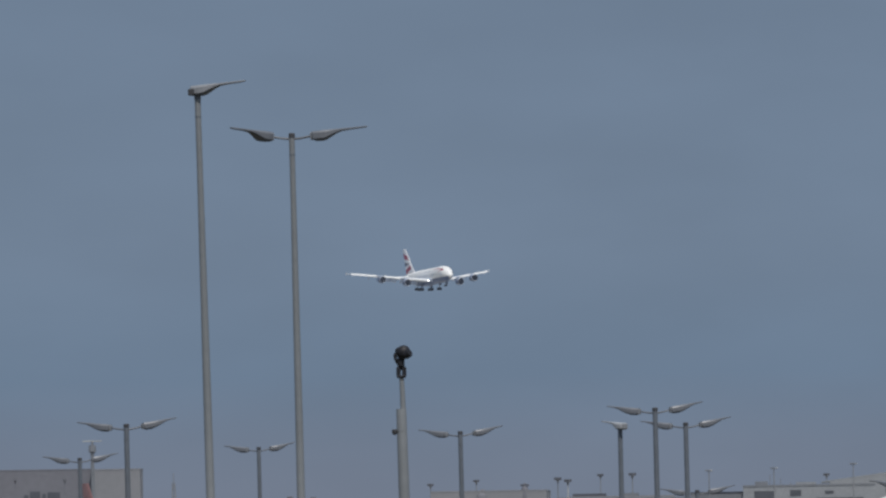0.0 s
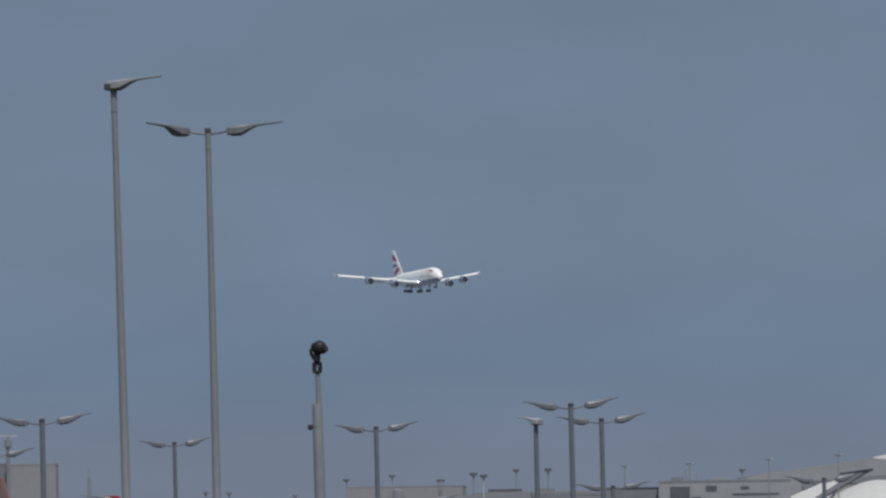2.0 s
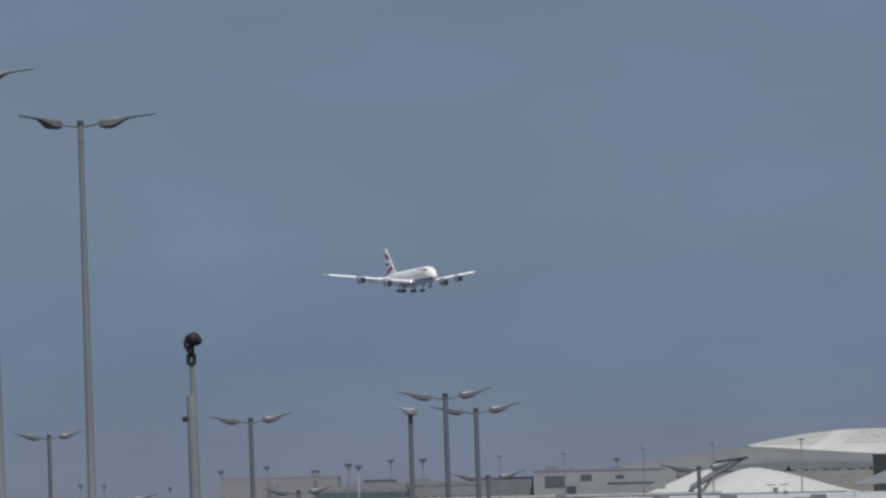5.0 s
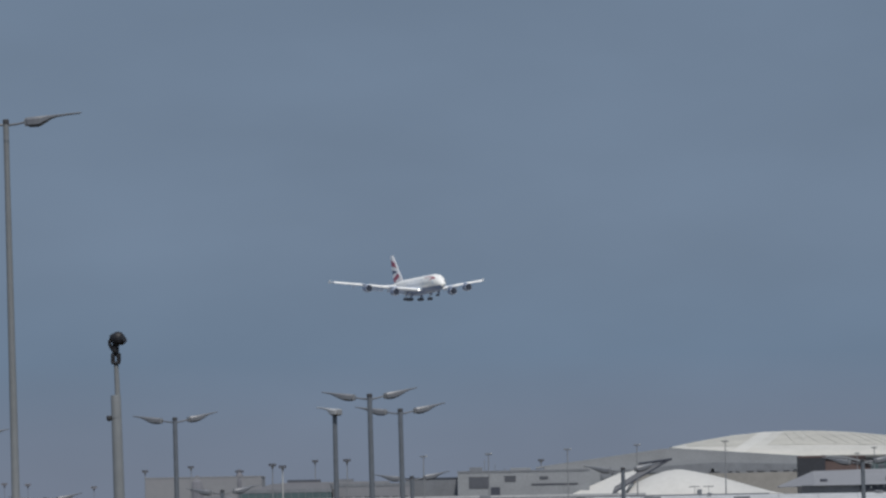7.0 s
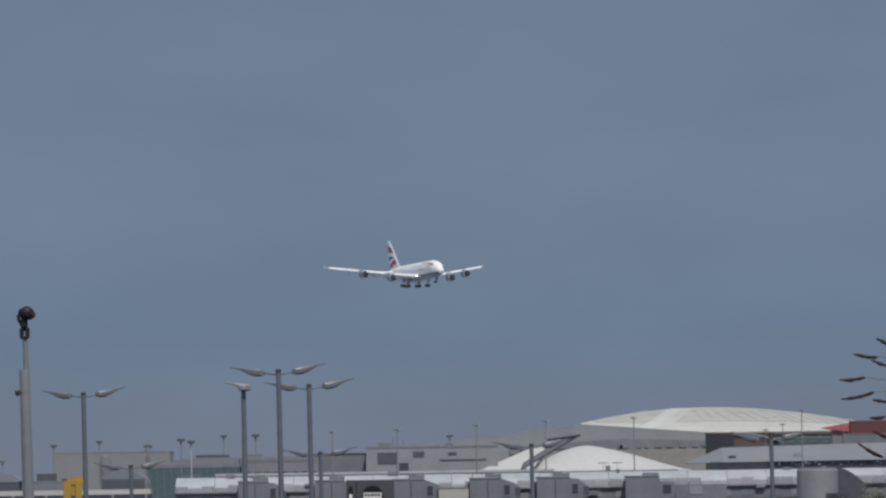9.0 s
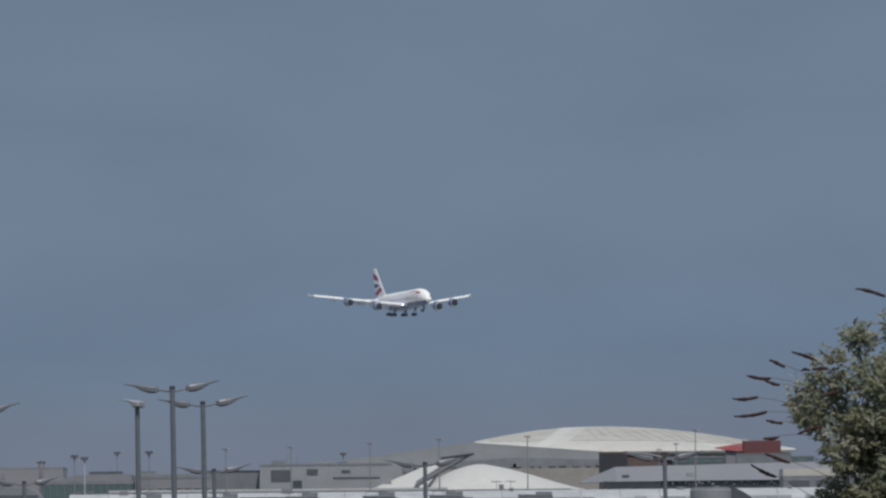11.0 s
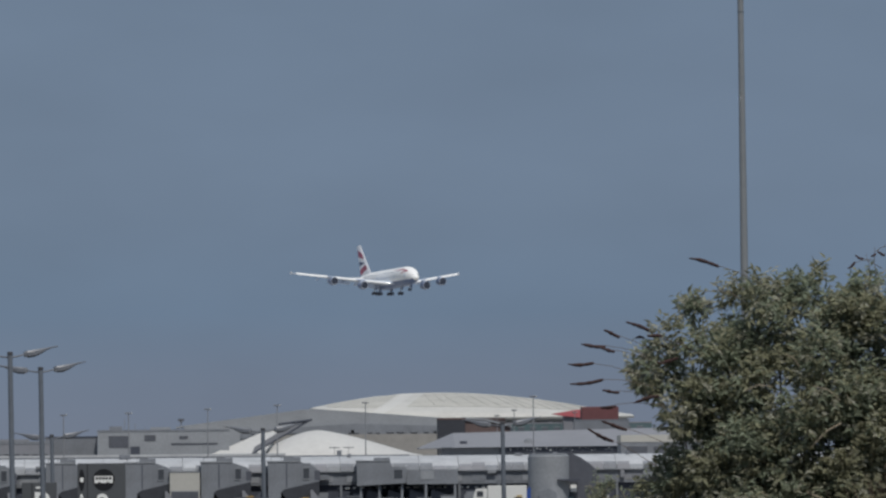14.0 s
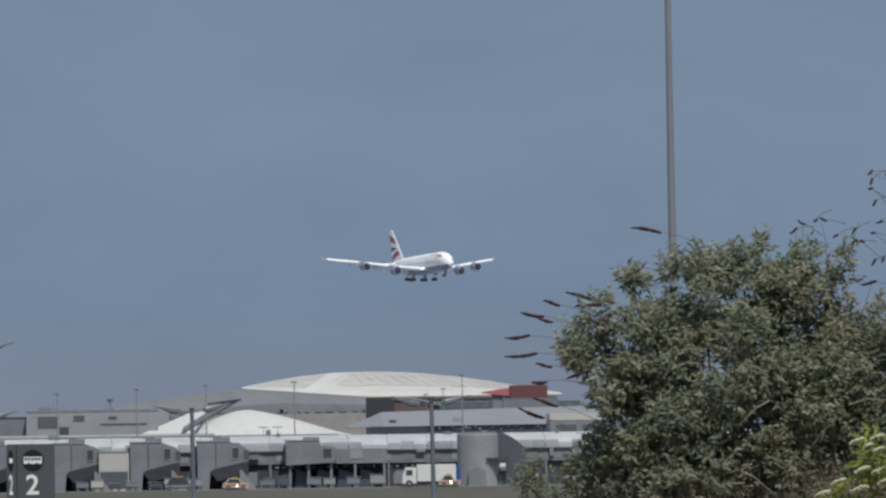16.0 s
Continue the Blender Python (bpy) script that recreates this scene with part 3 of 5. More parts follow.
plain_block("beige_kiosk", "beige boxed room raised between two gate rooms", "building", 2.6, 7.1, 1361, 6, 5.8, BEIGE, [(0.2, 4.3, 0.4, 2.9)], PANEL, 0.2)
r = plain_block("glass_hall", "low hall with green tinted glazing and a flat grey roof", "building", -46.7, -31.0, 1550, 20, 10.4, GREEN_GLASS, [(6.0, 9.0, 7.4, 9.0)], PANEL, 0.6)
part("roof_plant", prism(bmesh.new(), [(2.2, 11.0), (15.5, 11.0), (15.5, 12.0), (5.6, 12.0)], 3, 12), GREY_ROOF, r, "grey sloping plant roof")
for i in range(13):
    part("mullion", boxed(0.3 + i * 1.22, 0.38 + i * 1.22, -0.12, 0, 0, 10.4), PANEL, r)
r = plain_block("green_block", "grey green office block with a flat roof", "building", -30.8, -17.5, 1556, 20, 11.3, GREY_ROOF, [(0.6 + i * 1.6, 1.7 + i * 1.6, 8.6, 9.6) for i in range(8)], PANEL, 0.5)
r = plain_block("walkway", "raised white walkway over a dark glazed band", "walkway", -34.0, 22.0, 1500, 6, 8.75, GREY_ROOF, [(0.5 + i * 2.2, 2.4 + i * 2.2, 7.6, 8.6) for i in range(25)], PIER_ROOF, 0.35)
plain_block("dark_shed", "dark grey shed with a shallow roof", "building", -18.4, -9.5, 1562, 18, 12.3, PANEL, [], DARK, 0.3)
r = plain_block("office_block", "pale grey block with dark windows and roof plant", "building", -9.3, 13.2, 1550, 20, 13.2, PANEL_PALE,
                [(1.9, 5.4, 10.5, 12.5), (8.0, 9.9, 11.6, 12.6), (14.0, 15.4, 11.9, 12.4), (12.6, 20.5, 10.9, 11.2)], PANEL, 0.35)
part("roof_plant", boxed(2.0, 4.2, 5, 9, 13.5, 14.2), PANEL, r)
part("roof_plant", boxed(9.0, 12.5, 5, 9, 13.5, 14.0), PANEL_PALE, r)
part("door", boxed(5.6, 7.2, -0.08, 0, 9.3, 10.7), DARK, r, "dark opening")
for px in (4.6, 6.4, 8.1):
    part("aerial", tube(bmesh.new(), [(px, 6, 13.4), (px, 6, 17.2 - 0.4 * px)], 0.06, 6), STEEL, r)
r = plain_block("stepped_hall", "far grey hall with a stepped roof", "building", -42.0, -22.5, 1650, 15, 12.3, PANEL, [(1 + i * 2.3, 2.2 + i * 2.3, 11.2, 12.0) for i in range(8)], GREY_ROOF, 0.4)
part("roof_plant", boxed(1.0, 7.0, 2, 8, 12.6, 13.2), SLATE, r)
part("roof_plant", boxed(9.5, 13.0, 2, 8, 12.6, 13.2), PANEL, r)


def barrel_shed():
    root = thing("barrel_shed", -51.6, 1450, 0, "grey barrel-roofed shed behind the canopy", "shed")
    part("wall", boxed(0.2, 7.7, 0.3, 20, 0, 6.6), PANEL, root)
    arc = [(7.9 * 0.5 * (1 - math.cos(math.pi * k / 14)), 6.4 + 3.2 * math.sin(math.pi * k / 14) ** 0.6) for k in range(15)]
    part("roof", prism(bmesh.new(), arc, 0, 20.5), PANEL, root, "grey curved roof")
    part("gable_door", boxed(0.5, 7.4, -0.15, 0, 0, 8.3), SLATE, root, "dark wide shed door")


barrel_shed()


def far_block():
    r = plain_block("concrete_hangar", "far pale grey hangar with two dark stair towers", "hangar", -77.0, -52.6, 1900, 30, 15.5, HANGAR, [], HANGAR, 0.25)
    for a, w, t in ((10.9, 1.6, 16.0), (19.8, 0.95, 17.2)):
        part("stair_tower", tube(bmesh.new(), [(a, 0.8, 0), (a, 0.8, t - 2.6), (a, 0.8, t - 1.3), (a, 0.8, t - 0.5), (a, 0.8, t)], [w, w, w * 0.8, w * 0.4, w * 0.25], 14), HANGAR_DIM, r, "dull rounded stair tower")
        part("vent", boxed(a - 0.9, a + 0.9, 0.4, 1.2, t - 0.7, t - 0.25), SLATE, r, "dark roof vent")
    plain_block("pale_hangar", "far pale grey windowless hangar", "hangar", -148.3, -138.0, 1900, 8, 21.3, HANGAR, [], HANGAR, 0.3)
    r = plain_block("dull_hangar", "far dull mauve-grey hangar with dark doors", "hangar", -168.0, -148.5, 1902, 8, 21.5, HANGAR_DIM, [], HANGAR_DIM, 0.25)
    for a, b, t in ((5.3, 6.2, 16.4), (6.6, 8.7, 17.1), (9.2, 9.9, 16.6), (10.3, 12.9, 16.9)):
        part("door", boxed(a, b, -0.12, 0, 0, t), SLATE, r, "dark hangar door")
    r = plain_block("low_store", "low dark building with a pale sloping roof", "building", -80.0, -66.6, 1500, 12, 8.3, SLATE, [], PANEL_PALE, 0.15)
    part("roof_slope", prism(bmesh.new(), [(-0.2, 8.46), (13.6, 8.46), (12.4, 9.5), (6.5, 10.0), (-0.2, 10.0)], 0.5, 9), GREY_ROOF, r, "grey pitched roof")
    r = plain_block("grey_annex", "small grey annex with a dark plant box", "building", -66.2, -58.6, 1506, 8, 8.2, PANEL, [], GREY_ROOF, 0.2)
    part("roof_plant", boxed(2.3, 5.5, 0.5, 4, 8.4, 9.6), SLATE, r, "dark plant box")


far_block()


# ---------------------------------------------------------------- white tent roofs
def tent_roof():
    root = thing("tent_roof", 27.0, 1552, 0, "white tent-like membrane roof over a low hall", "tent roof")
    part("wall", boxed(-16, 16.6, 2, 18, 0, 8.9), GREY_ROOF, root)
    rings = []
    for k in range(29):
        u = k / 28
        x = -10.6 + 30.0 * u
        h = 4.45 * (math.sin(math.pi / 2 * min(1, u / 0.42)) ** 1.3 if u < 0.42 else max(0.0, 1 - (u - 0.42) / 0.58) ** 1.08 * 0.55 + 0.45 * math.cos(math.pi / 2 * min(1, (u - 0.42) / 0.58)) ** 1.3)
        h = max(0.02, h)
        rings.append([(x, y, 8.85 + h * math.cos(math.pi * (j / 12 - 0.5)) ** 0.8) for j, y in enumerate(np.linspace(0, 20, 13))] + [(x, 20, 8.7), (x, 0, 8.7)])
    part("main_roof", loft(bmesh.new(), rings), WHITE_ROOF, root, smooth=True)
    top = [(-16.8, -4, 9.3), (-8.0, -4, 9.1), (-5.4, 8, 13.3), (-8.0, 8, 13.0)]
    part("side_roof", loft(bmesh.new(), [top, [(x, y + 0.2, z - 0.4) for x, y, z in top]]), WHITE_ROOF, root, "white sail-shaped side roof")
    ramp = part("ramp_roof", prism(bmesh.new(), [(-10.2, 9.0), (-0.8, 14.4), (0.0, 14.9), (-2.6, 14.6), (-9.6, 10.4)], -13, -10.5), GREY_ROOF, root, "grey sloping roof strip")
    part("ridge", tube(bmesh.new(), [(-10.2, -13.1, 9.1), (0.0, -13.1, 14.9)], 0.16, 6), DARK, ramp)
    part("ridge", tube(bmesh.new(), [(-5.5, -13.1, 14.2), (0.2, -13.1, 14.9)], 0.22, 6), DARK, ramp)
    part("ramp_wall", boxed(-10.0, -9.0, -12.6, -11, 0, 9.4), GREY_ROOF, root)
    part("parapet", boxed(-16.8, 17, -1.6, -1.2, 8.2, 8.9), PANEL, root)
    for a in (4.2, 6.6):
        part("roof_aerial", tube(bmesh.new(), [(a, -1, 8.8), (a, -1, 10.4)], 0.05, 6), STEEL, root)
        part("aerial_bar", boxed(a - 0.9, a + 0.9, -1.05, -0.95, 10.1, 10.25), STEEL, root)
    part("roof_box", boxed(4.6, 5.4, -1.1, -0.5, 8.8, 9.7), PANEL, root)


tent_roof()


def great_roof():
    """A broad shallow roof far behind; light and shade of its creased slopes are painted."""
    root = thing("great_roof", 0, 2300, 0, "broad shallow cream-white roof of a far terminal", "terminal roof")
    x0, x1, n = 41.0, 122.5, 40

    def crest(u):
        return 21.6 + 2.0 * (1 - u) + 5.9 * math.sin(math.pi * (0.03 + 0.94 * u) ** 0.97) ** (0.85 + 0.35 * max(0, 0.4 - u)) * (1 - 0.22 * u)

    def at(u, f):
        lo = 23.6 - 2.6 * min(1, u / 0.4)
        hi = max(crest(u), lo + 0.05)
        lean = 11 * math.exp(-((u - 0.33) / 0.16) ** 2)
        wave = 0.10 * noise.noise(Vector((u * 22, f * 5, 1.0)))
        y = 60 * (f ** 1.9) if f > 0 else 0
        return Vector((x0 + (x1 - x0) * u - lean * (1 - f), y, lo + (hi - lo) * f + wave * (hi - lo) / 6))

    def plate(u0, u1, f0, f1, lift, mat, label):
        bm = bmesh.new()
        grid = [[at(u0 + (u1 - u0) * i / 24, f0 + (f1 - f0) * j / 8) + Vector((0, -0.05 * lift, lift)) for j in range(9)] for i in range(25)]
        rings = [row + [p - Vector((0, -0.3, 0.5)) for p in row[::-1]] for row in grid]
        return part("roof_plate", loft(bm, rings), mat, root, label, True)

    plate(0.0, 1.0, 0.0, 1.0, 0.0, CREAM_ROOF, "cream metal roof skin")
    # Darker fields and a brighter strip imitate slopes turned from and to the sun.
    plate(0.05, 0.285, 0.32, 0.96, 0.04, ROOF_PLATE, "roof field in a shaded cream tone")
    plate(0.37, 0.94, 0.42, 0.97, 0.04, ROOF_PLATE, "ribbed roof field in a shaded cream tone")
    plate(0.295, 0.340, 0.10, 0.99, 0.06, ROOF_BRIGHT, "roof strip painted bright as a sunlit fold")
    seams = random.Random(6)
    for i in range(15):
        u = 0.36 + i * 0.034 + seams.uniform(-0.008, 0.008)
        f0 = seams.uniform(0.38, 0.5)
        part("roof_rib", tube(bmesh.new(), [at(min(0.97, u + 0.13 * (1 - f)), f) + Vector((0, -0.1, 0.07)) for f in (f0, 0.6, 0.75, 0.94)], 0.09, 5), ROOF_SEAM, root)
    part("wall", boxed(46, 121, 4, 55, 0, 20.9), PANEL_PALE, root)
    for i in range(14):
        part("window", boxed(60 + i * 4.2, 63 + i * 4.2, 3.9, 4.05, 17.5, 19.8), DARK_GLASS, root)


great_roof()


def wedge():
    root = thing("sloping_hall", 0, 2240, 0, "long grey hall whose roof rises in a shallow wedge", "hall")
    part("wall", prism(bmesh.new(), [(8, 0), (74, 0), (74, 20.1), (41, 22.7), (37.5, 22.6), (8, 18.95)], 0, 30), PANEL_PALE, root)
    part("roof", prism(bmesh.new(), [(6, 18.6), (38, 22.5), (41, 22.6), (76, 19.9), (76, 20.2), (41, 22.95), (37, 22.85), (6, 18.9)], -0.02, 31), PANEL_PALE, root)
    part("dark_band", prism(bmesh.new(), [(22, 15.8), (75, 15.8), (75, 18.4), (50, 19.3), (22, 17.6)], -0.6, 0), PANEL, root, "darker grey wall band")
    part("low_wall", boxed(30, 76, -3, -0.6, 0, 16.6), TAN, root, "tan lower wall")
    rng = random.Random(31)
    for i in range(16):
        a = rng.uniform(24, 70)
        part("roof_vent", boxed(a, a + rng.uniform(0.6, 2.2), -0.9, -0.6, 17.0, rng.uniform(17.4, 18.2)), PANEL, root)


wedge()


def hip_hall():
    root = thing("grey_roof_hall", 0, 1720, 0, "low hall with a wide grey pitched roof", "hall")
    part("wall", boxed(55, 104, 1, 22, 0, 10.85), PANEL, root)
    bm = bmesh.new()
    rings = [[(51, 0, 10.6), (51, 24, 10.6), (50.6, 12, 10.75)], [(57.5, 0, 10.75), (57.5, 24, 10.75), (57.5, 12, 13.6)], [(104, 0, 10.85), (104, 24, 10.85), (104, 12, 14.4)]]
    part("roof", loft(bm, rings), GREY_ROOF, root)
    rng = random.Random(9)
    band = part("window_band", boxed(66, 93, 0.6, 1.2, 9.6, 10.82), DARK, root, "dark band of windows under the eaves")
    # White and pale panes paint the sparkle along the dark band.
    for i in range(40):
        a = 68 + i * 0.62 + rng.uniform(-0.1, 0.1)
        zb = rng.uniform(9.9, 10.4)
        part("sparkle_pane", boxed(a, a + rng.uniform(0.15, 0.45), 0.5, 0.62, zb, zb + rng.uniform(0.15, 0.4)), rng.choice((SIGN_WHITE, PANEL_PALE, PANEL_PALE, PANEL, DARK_GLASS)), band)
    for a, z in ((58.6, 12.0), (71, 12.3)):
        part("skylight", boxed(a, a + 1.3, 3, 5, z - 0.9, z), PANEL_PALE if a > 70 else DARK, root)
    plain_block("side_block", "grey block with a pale flat roof by the bushes", "building", 86.0, 110.0, 1660, 14, 11.2, PANEL, [(1.0, 4.8, 8.6, 10.4), (6, 9, 8.6, 10.4)], BEIGE, 1.3)
    r = plain_block("black_block", "near-black clad block behind a grey roof", "building", 55.8, 61.0, 1764, 10, 16.4, NEAR_BLACK, [], BROWN, 0.35)
    part("side_wing", prism(bmesh.new(), [(5.2, 0), (14.0, 0), (14.0, 14.8), (9.5, 16.0), (5.2, 16.5)], 0.5, 9), BROWN, r, "brown brick wing")
    part("wing_roof", prism(bmesh.new(), [(4.8, 16.5), (9.5, 16.1), (14.4, 14.8), (14.4, 15.1), (9.6, 16.5), (4.8, 16.9)], 0, 9.5), PANEL_PALE, r)
    r = plain_block("brick_block", "brown brick block with a flat roof", "building", 63.5, 70.2, 1800, 10, 16.7, BROWN, [], BROWN, 0.3)
    part("rail", boxed(-2, 9, -0.4, -0.3, 16.9, 17.0), STEEL, r)
    plain_block("green_roofed_hall", "dull green glazed hall behind the grey roof", "building", 70.6, 101.0, 1830, 10, 15.9, GREEN_GLASS, [(1 + i * 2.4, 2.2 + i * 2.4, 14.6, 15.2) for i in range(12)], GREY_ROOF, 0.25)
    b = plain_block("red_roof_box_hall", "grey hall with a dark red box on its roof", "building", 82.0, 92.5, 1755, 6, 15.9, PANEL, [], PANEL, 0.2)
    part("roof_box", box(bmesh.new(), 1.3, 8.5, 0.2, 5.5, 16.05, 18.6, 0.08), RED_BROWN, b, "dark red clad roof box")
    s = thing("red_roof", 0, 1770, 0, "bright red sloping roof strip", "roof")
    part("roof_skin", prism(bmesh.new(), [(78.2, 17.4), (83.3, 18.2), (86, 18.2), (86, 16.4), (80.2, 17.0)], 0, 5), RED, s)
    part("wall", boxed(80.5, 86, 0.6, 4.6, 0, 17.0), GREY_ROOF, s)


hip_hall()


# ---------------------------------------------------------------- masts
def mast(x, y, base, top, kind_, mat=None):
    mat = mat or STEEL
    root = thing("floodlight_mast", x, y, 0, "thin steel floodlight mast with a lamp cluster", "mast", "apron masts")
    part("pole", tube(bmesh.new(), [(0, 0, base), (0, 0, top)], [0.13, 0.07] if mat is not HANGAR_DIM else [0.08, 0.04], 8), mat, root)
    if kind_ == "bar":
        part("crossbar", boxed(-0.5, 0.5, -0.08, 0.08, top - 0.06, top + 0.08), mat, root)
        for s in (-0.45, -0.15, 0.15, 0.45):
            # The outermost head is pale to paint a white glint.
            part("floodlight", boxed(s - 0.09, s + 0.09, -0.3, 0.1, top + 0.04, top + 0.2), STEEL_PALE if s > 0.3 else STEEL, root)
    else:
        part("frame", tube(bmesh.new(), [(0, 0, top - 0.7), (0, 0, top - 0.1), (0, 0, top + 0.2)], [0.10, 0.3, 0.3], 10), HANGAR_DIM if mat is HANGAR_DIM else STEEL, root, "dark lamp ring")
        for s in (-0.42, 0.0, 0.42):
            part("floodlight", boxed(s - 0.16, s + 0.16, -0.6, -0.3, top - 0.22, top + 0.2), HANGAR_DIM if mat is HANGAR_DIM else SLATE, root)


for mx, mz, kd in ((-13.6, 14.8, "bar"), (-3.6, 15.0, "bar"), (8.6, 15.5, "bar"), (19.3, 16.0, "bar"), (32.9, 16.3, "bar"), (58.8, 17.0, "bar"), (-25.4, 14.5, "ring"), (-36.9, 14.0, "ring")):
    mast(mx, 1396, 0, mz, kd)
mast(-35.4, 1398, 0, 13.7, "ring", STEEL_PALE)
for mx, mz in ((-56.7, 13.4), (-49.6, 13.9), (-30.4, 14.5), (4.5, 14.0)):
    mast(mx * 1.2, 1680, 0, 3 + (mz - 3) * 1.2, "ring")
for mx, mz in ((66.5, 16.9), (69.8, 17.9), (81.5, 17.4)):
    mast(mx, 1745, 0, mz, "bar")
# Far masts take the hazed cladding tone to look fainter.
for mx, mz in ((-147.0, 17.9), (-137.7, 17.8)):
    mast(mx, 1700, 0, mz, "ring", HANGAR_DIM)
for mx, mz in ((-95.3, 13.7), (-90.9, 13.5), (-78.5, 12.8)):
    mast(mx, 1700, 0, mz, "ring", HANGAR_DIM)


def lattice(x, y, top):
    root = thing("lattice_mast", x, y, 0, "slender lattice aerial mast with a crossarm", "mast")
    for sx, sy in ((-1, -1), (1, -1), (1, 1), (-1, 1)):
        part("leg", tube(bmesh.new(), [(sx * 0.6, sy * 0.6, 0), (sx * 0.15, sy * 0.15, top)], 0.09, 5), STEEL, root)
    for k in range(9):
        z = top * k / 9
        w, w2 = 0.6 - 0.45 * k / 9, 0.6 - 0.45 * (k + 1) / 9
        part("brace", tube(bmesh.new(), [(-w, -w, z), (w2, -w2, top * (k + 1) / 9)], 0.05, 5), STEEL, root)
    part("crossarm", boxed(-2.0, 2.0, -0.1, 0.1, top * 0.62, top * 0.62 + 0.2), STEEL, root)
    part("spike", tube(bmesh.new(), [(0, 0, top), (0, 0, top + 1.5)], 0.06, 5), STEEL, root)


lattice(-96.5, 1400, 14.4)


def radar(x, y, top):
    root = thing("radar_tower", x, y, 0, "grey pole carrying a white bar-shaped radar antenna", "radar")
    part("tower", tube(bmesh.new(), [(0, 0, 0), (0, 0, top - 1.6)], [0.45, 0.38], 10), PANEL, root)
    part("cabin", tube(bmesh.new(), [(0, 0, top - 2.6), (0, 0, top - 2.2), (0, 0, top - 0.9)], [0.45, 0.8, 0.75], 12), PANEL, root)
    part("antenna", box(bmesh.new(), -2.0, 2.0, -0.3, 0.3, top - 0.12, top + 0.06, 0.03), BEIGE, root, "white bar antenna")
    part("pedestal", tube(bmesh.new(), [(0, 0, top - 0.9), (0, 0, top - 0.2)], 0.25, 8), PANEL, root)


radar(-147.2, 1890, 27.4)


# ---------------------------------------------------------------- vehicles
def wheel(parent, x, y, r=0.5):
    w = part("wheel", tube(bmesh.new(), [(x, y, r), (x, y + 0.3, r)], r, 14), RUBBER, parent)
    part("rim", tube(bmesh.new(), [(x, y - 0.03, r), (x, y, r)], r * 0.5, 10), PANEL_PALE, w)


def truck(x, y):
    root = thing("catering_truck", x, y, 0.06, "white high-sided box truck parked on the apron", "truck")
    part("cargo_box", box(bmesh.new(), 2.2, 8.0, 0, 2.4, 0.75, 3.3, 0.05), TRUCK_WHITE, root)
    cab = part("cab", prism(bmesh.new(), [(0, 0.5), (2.1, 0.5), (2.1, 2.9), (0.5, 2.9), (0.05, 1.7)], 0.05, 2.3), TRUCK_WHITE, root)
    part("side_window", boxed(0.55, 1.5, 0.01, 0.06, 1.7, 2.5), DARK_GLASS, cab)
    part("lift_arm", prism(bmesh.new(), [(8.0, 0.8), (8.6, 0.8), (8.6, 2.8), (8.4, 3.2), (8.0, 2.2)], 0.2, 2.2), BLUE, root, "blue rear hoist")
    part("chassis", boxed(0.2, 8.2, 0.3, 2.1, 0.45, 0.78), DARK, root)
    for wx in (1.0, 5.8, 7.0):
        wheel(root, wx, -0.05)


def van(x, y, mat, label, w=4.4, h=1.6, lit=True):
    root = thing("apron_car", x, y, 0.0, label, "car", "apron vehicles")
    body = part("body", prism(bmesh.new(), [(0, 0.3), (w, 0.3), (w, 0.95), (w - 0.9, 1.0), (w - 1.4, h), (0.9, h), (0.25, 1.0), (0, 0.9)], 0, 1.8), mat, root)
    part("side_window", prism(bmesh.new(), [(0.55, 1.02), (w - 1.1, 1.02), (w - 1.5, h - 0.1), (1.0, h - 0.1)], -0.02, 0.0), DARK_GLASS, body)
    part("light_bar", boxed(w * 0.35, w * 0.6, 0.5, 1.3, h, h + 0.15), YELLOW, body, "amber light bar")
    part("stripe", boxed(0.1, w - 0.1, -0.015, 0, 0.55, 0.8), RED if lit else PANEL_PALE, body, "coloured side stripe")
    if lit:
        part("headlight", tube(bmesh.new(), [(w * 0.55, -0.06, 0.62), (w * 0.55, -0.01, 0.62)], 0.08, 10), LANDING_LIGHT, body, "bright headlight")
    for wx in (0.8, w - 0.8):
        wheel(root, wx, -0.05, 0.33)


truck(47.8, 1351)
van(53.0, 1346, CAR_YELLOW, "yellow and red airport car with its light on", 3.3, 1.75)
van(21.0, 1350, CAR_YELLOW, "pale yellow airport car with headlights on", 3.8, 1.7)


def cart(x, y, mat, w, h, label):
    root = thing("baggage_cart", x, y, 0.06, label, "cart", "apron vehicles")
    part("deck", boxed(0, w, 0, 1.5, 0.4, 0.55), DARK, root)
    part("load", box(bmesh.new(), 0.15, w - 0.15, 0.1, 1.4, 0.55, h, 0.05), mat, root)
    part("canopy", boxed(0, w, 0, 1.5, h + 0.05, h + 0.12), PANEL_PALE, root)
    for wx in (0.4, w - 0.4):
        wheel(root, wx, -0.05, 0.25)


crng = random.Random(12)
for cx in (-1.0, 1.2, 4.0, 6.4, 9.8, 12.2, 15.6, 26.4, 29.0, 33.5, 36.0, 39.5, 43.0, 66.0):
    cart(cx, 1355 + crng.uniform(-2, 3), crng.choice((PANEL_PALE, SLATE, BEIGE, PANEL, SLATE, PANEL)), crng.uniform(1.7, 2.6), crng.uniform(1.1, 1.9), "small baggage cart with a pale load")


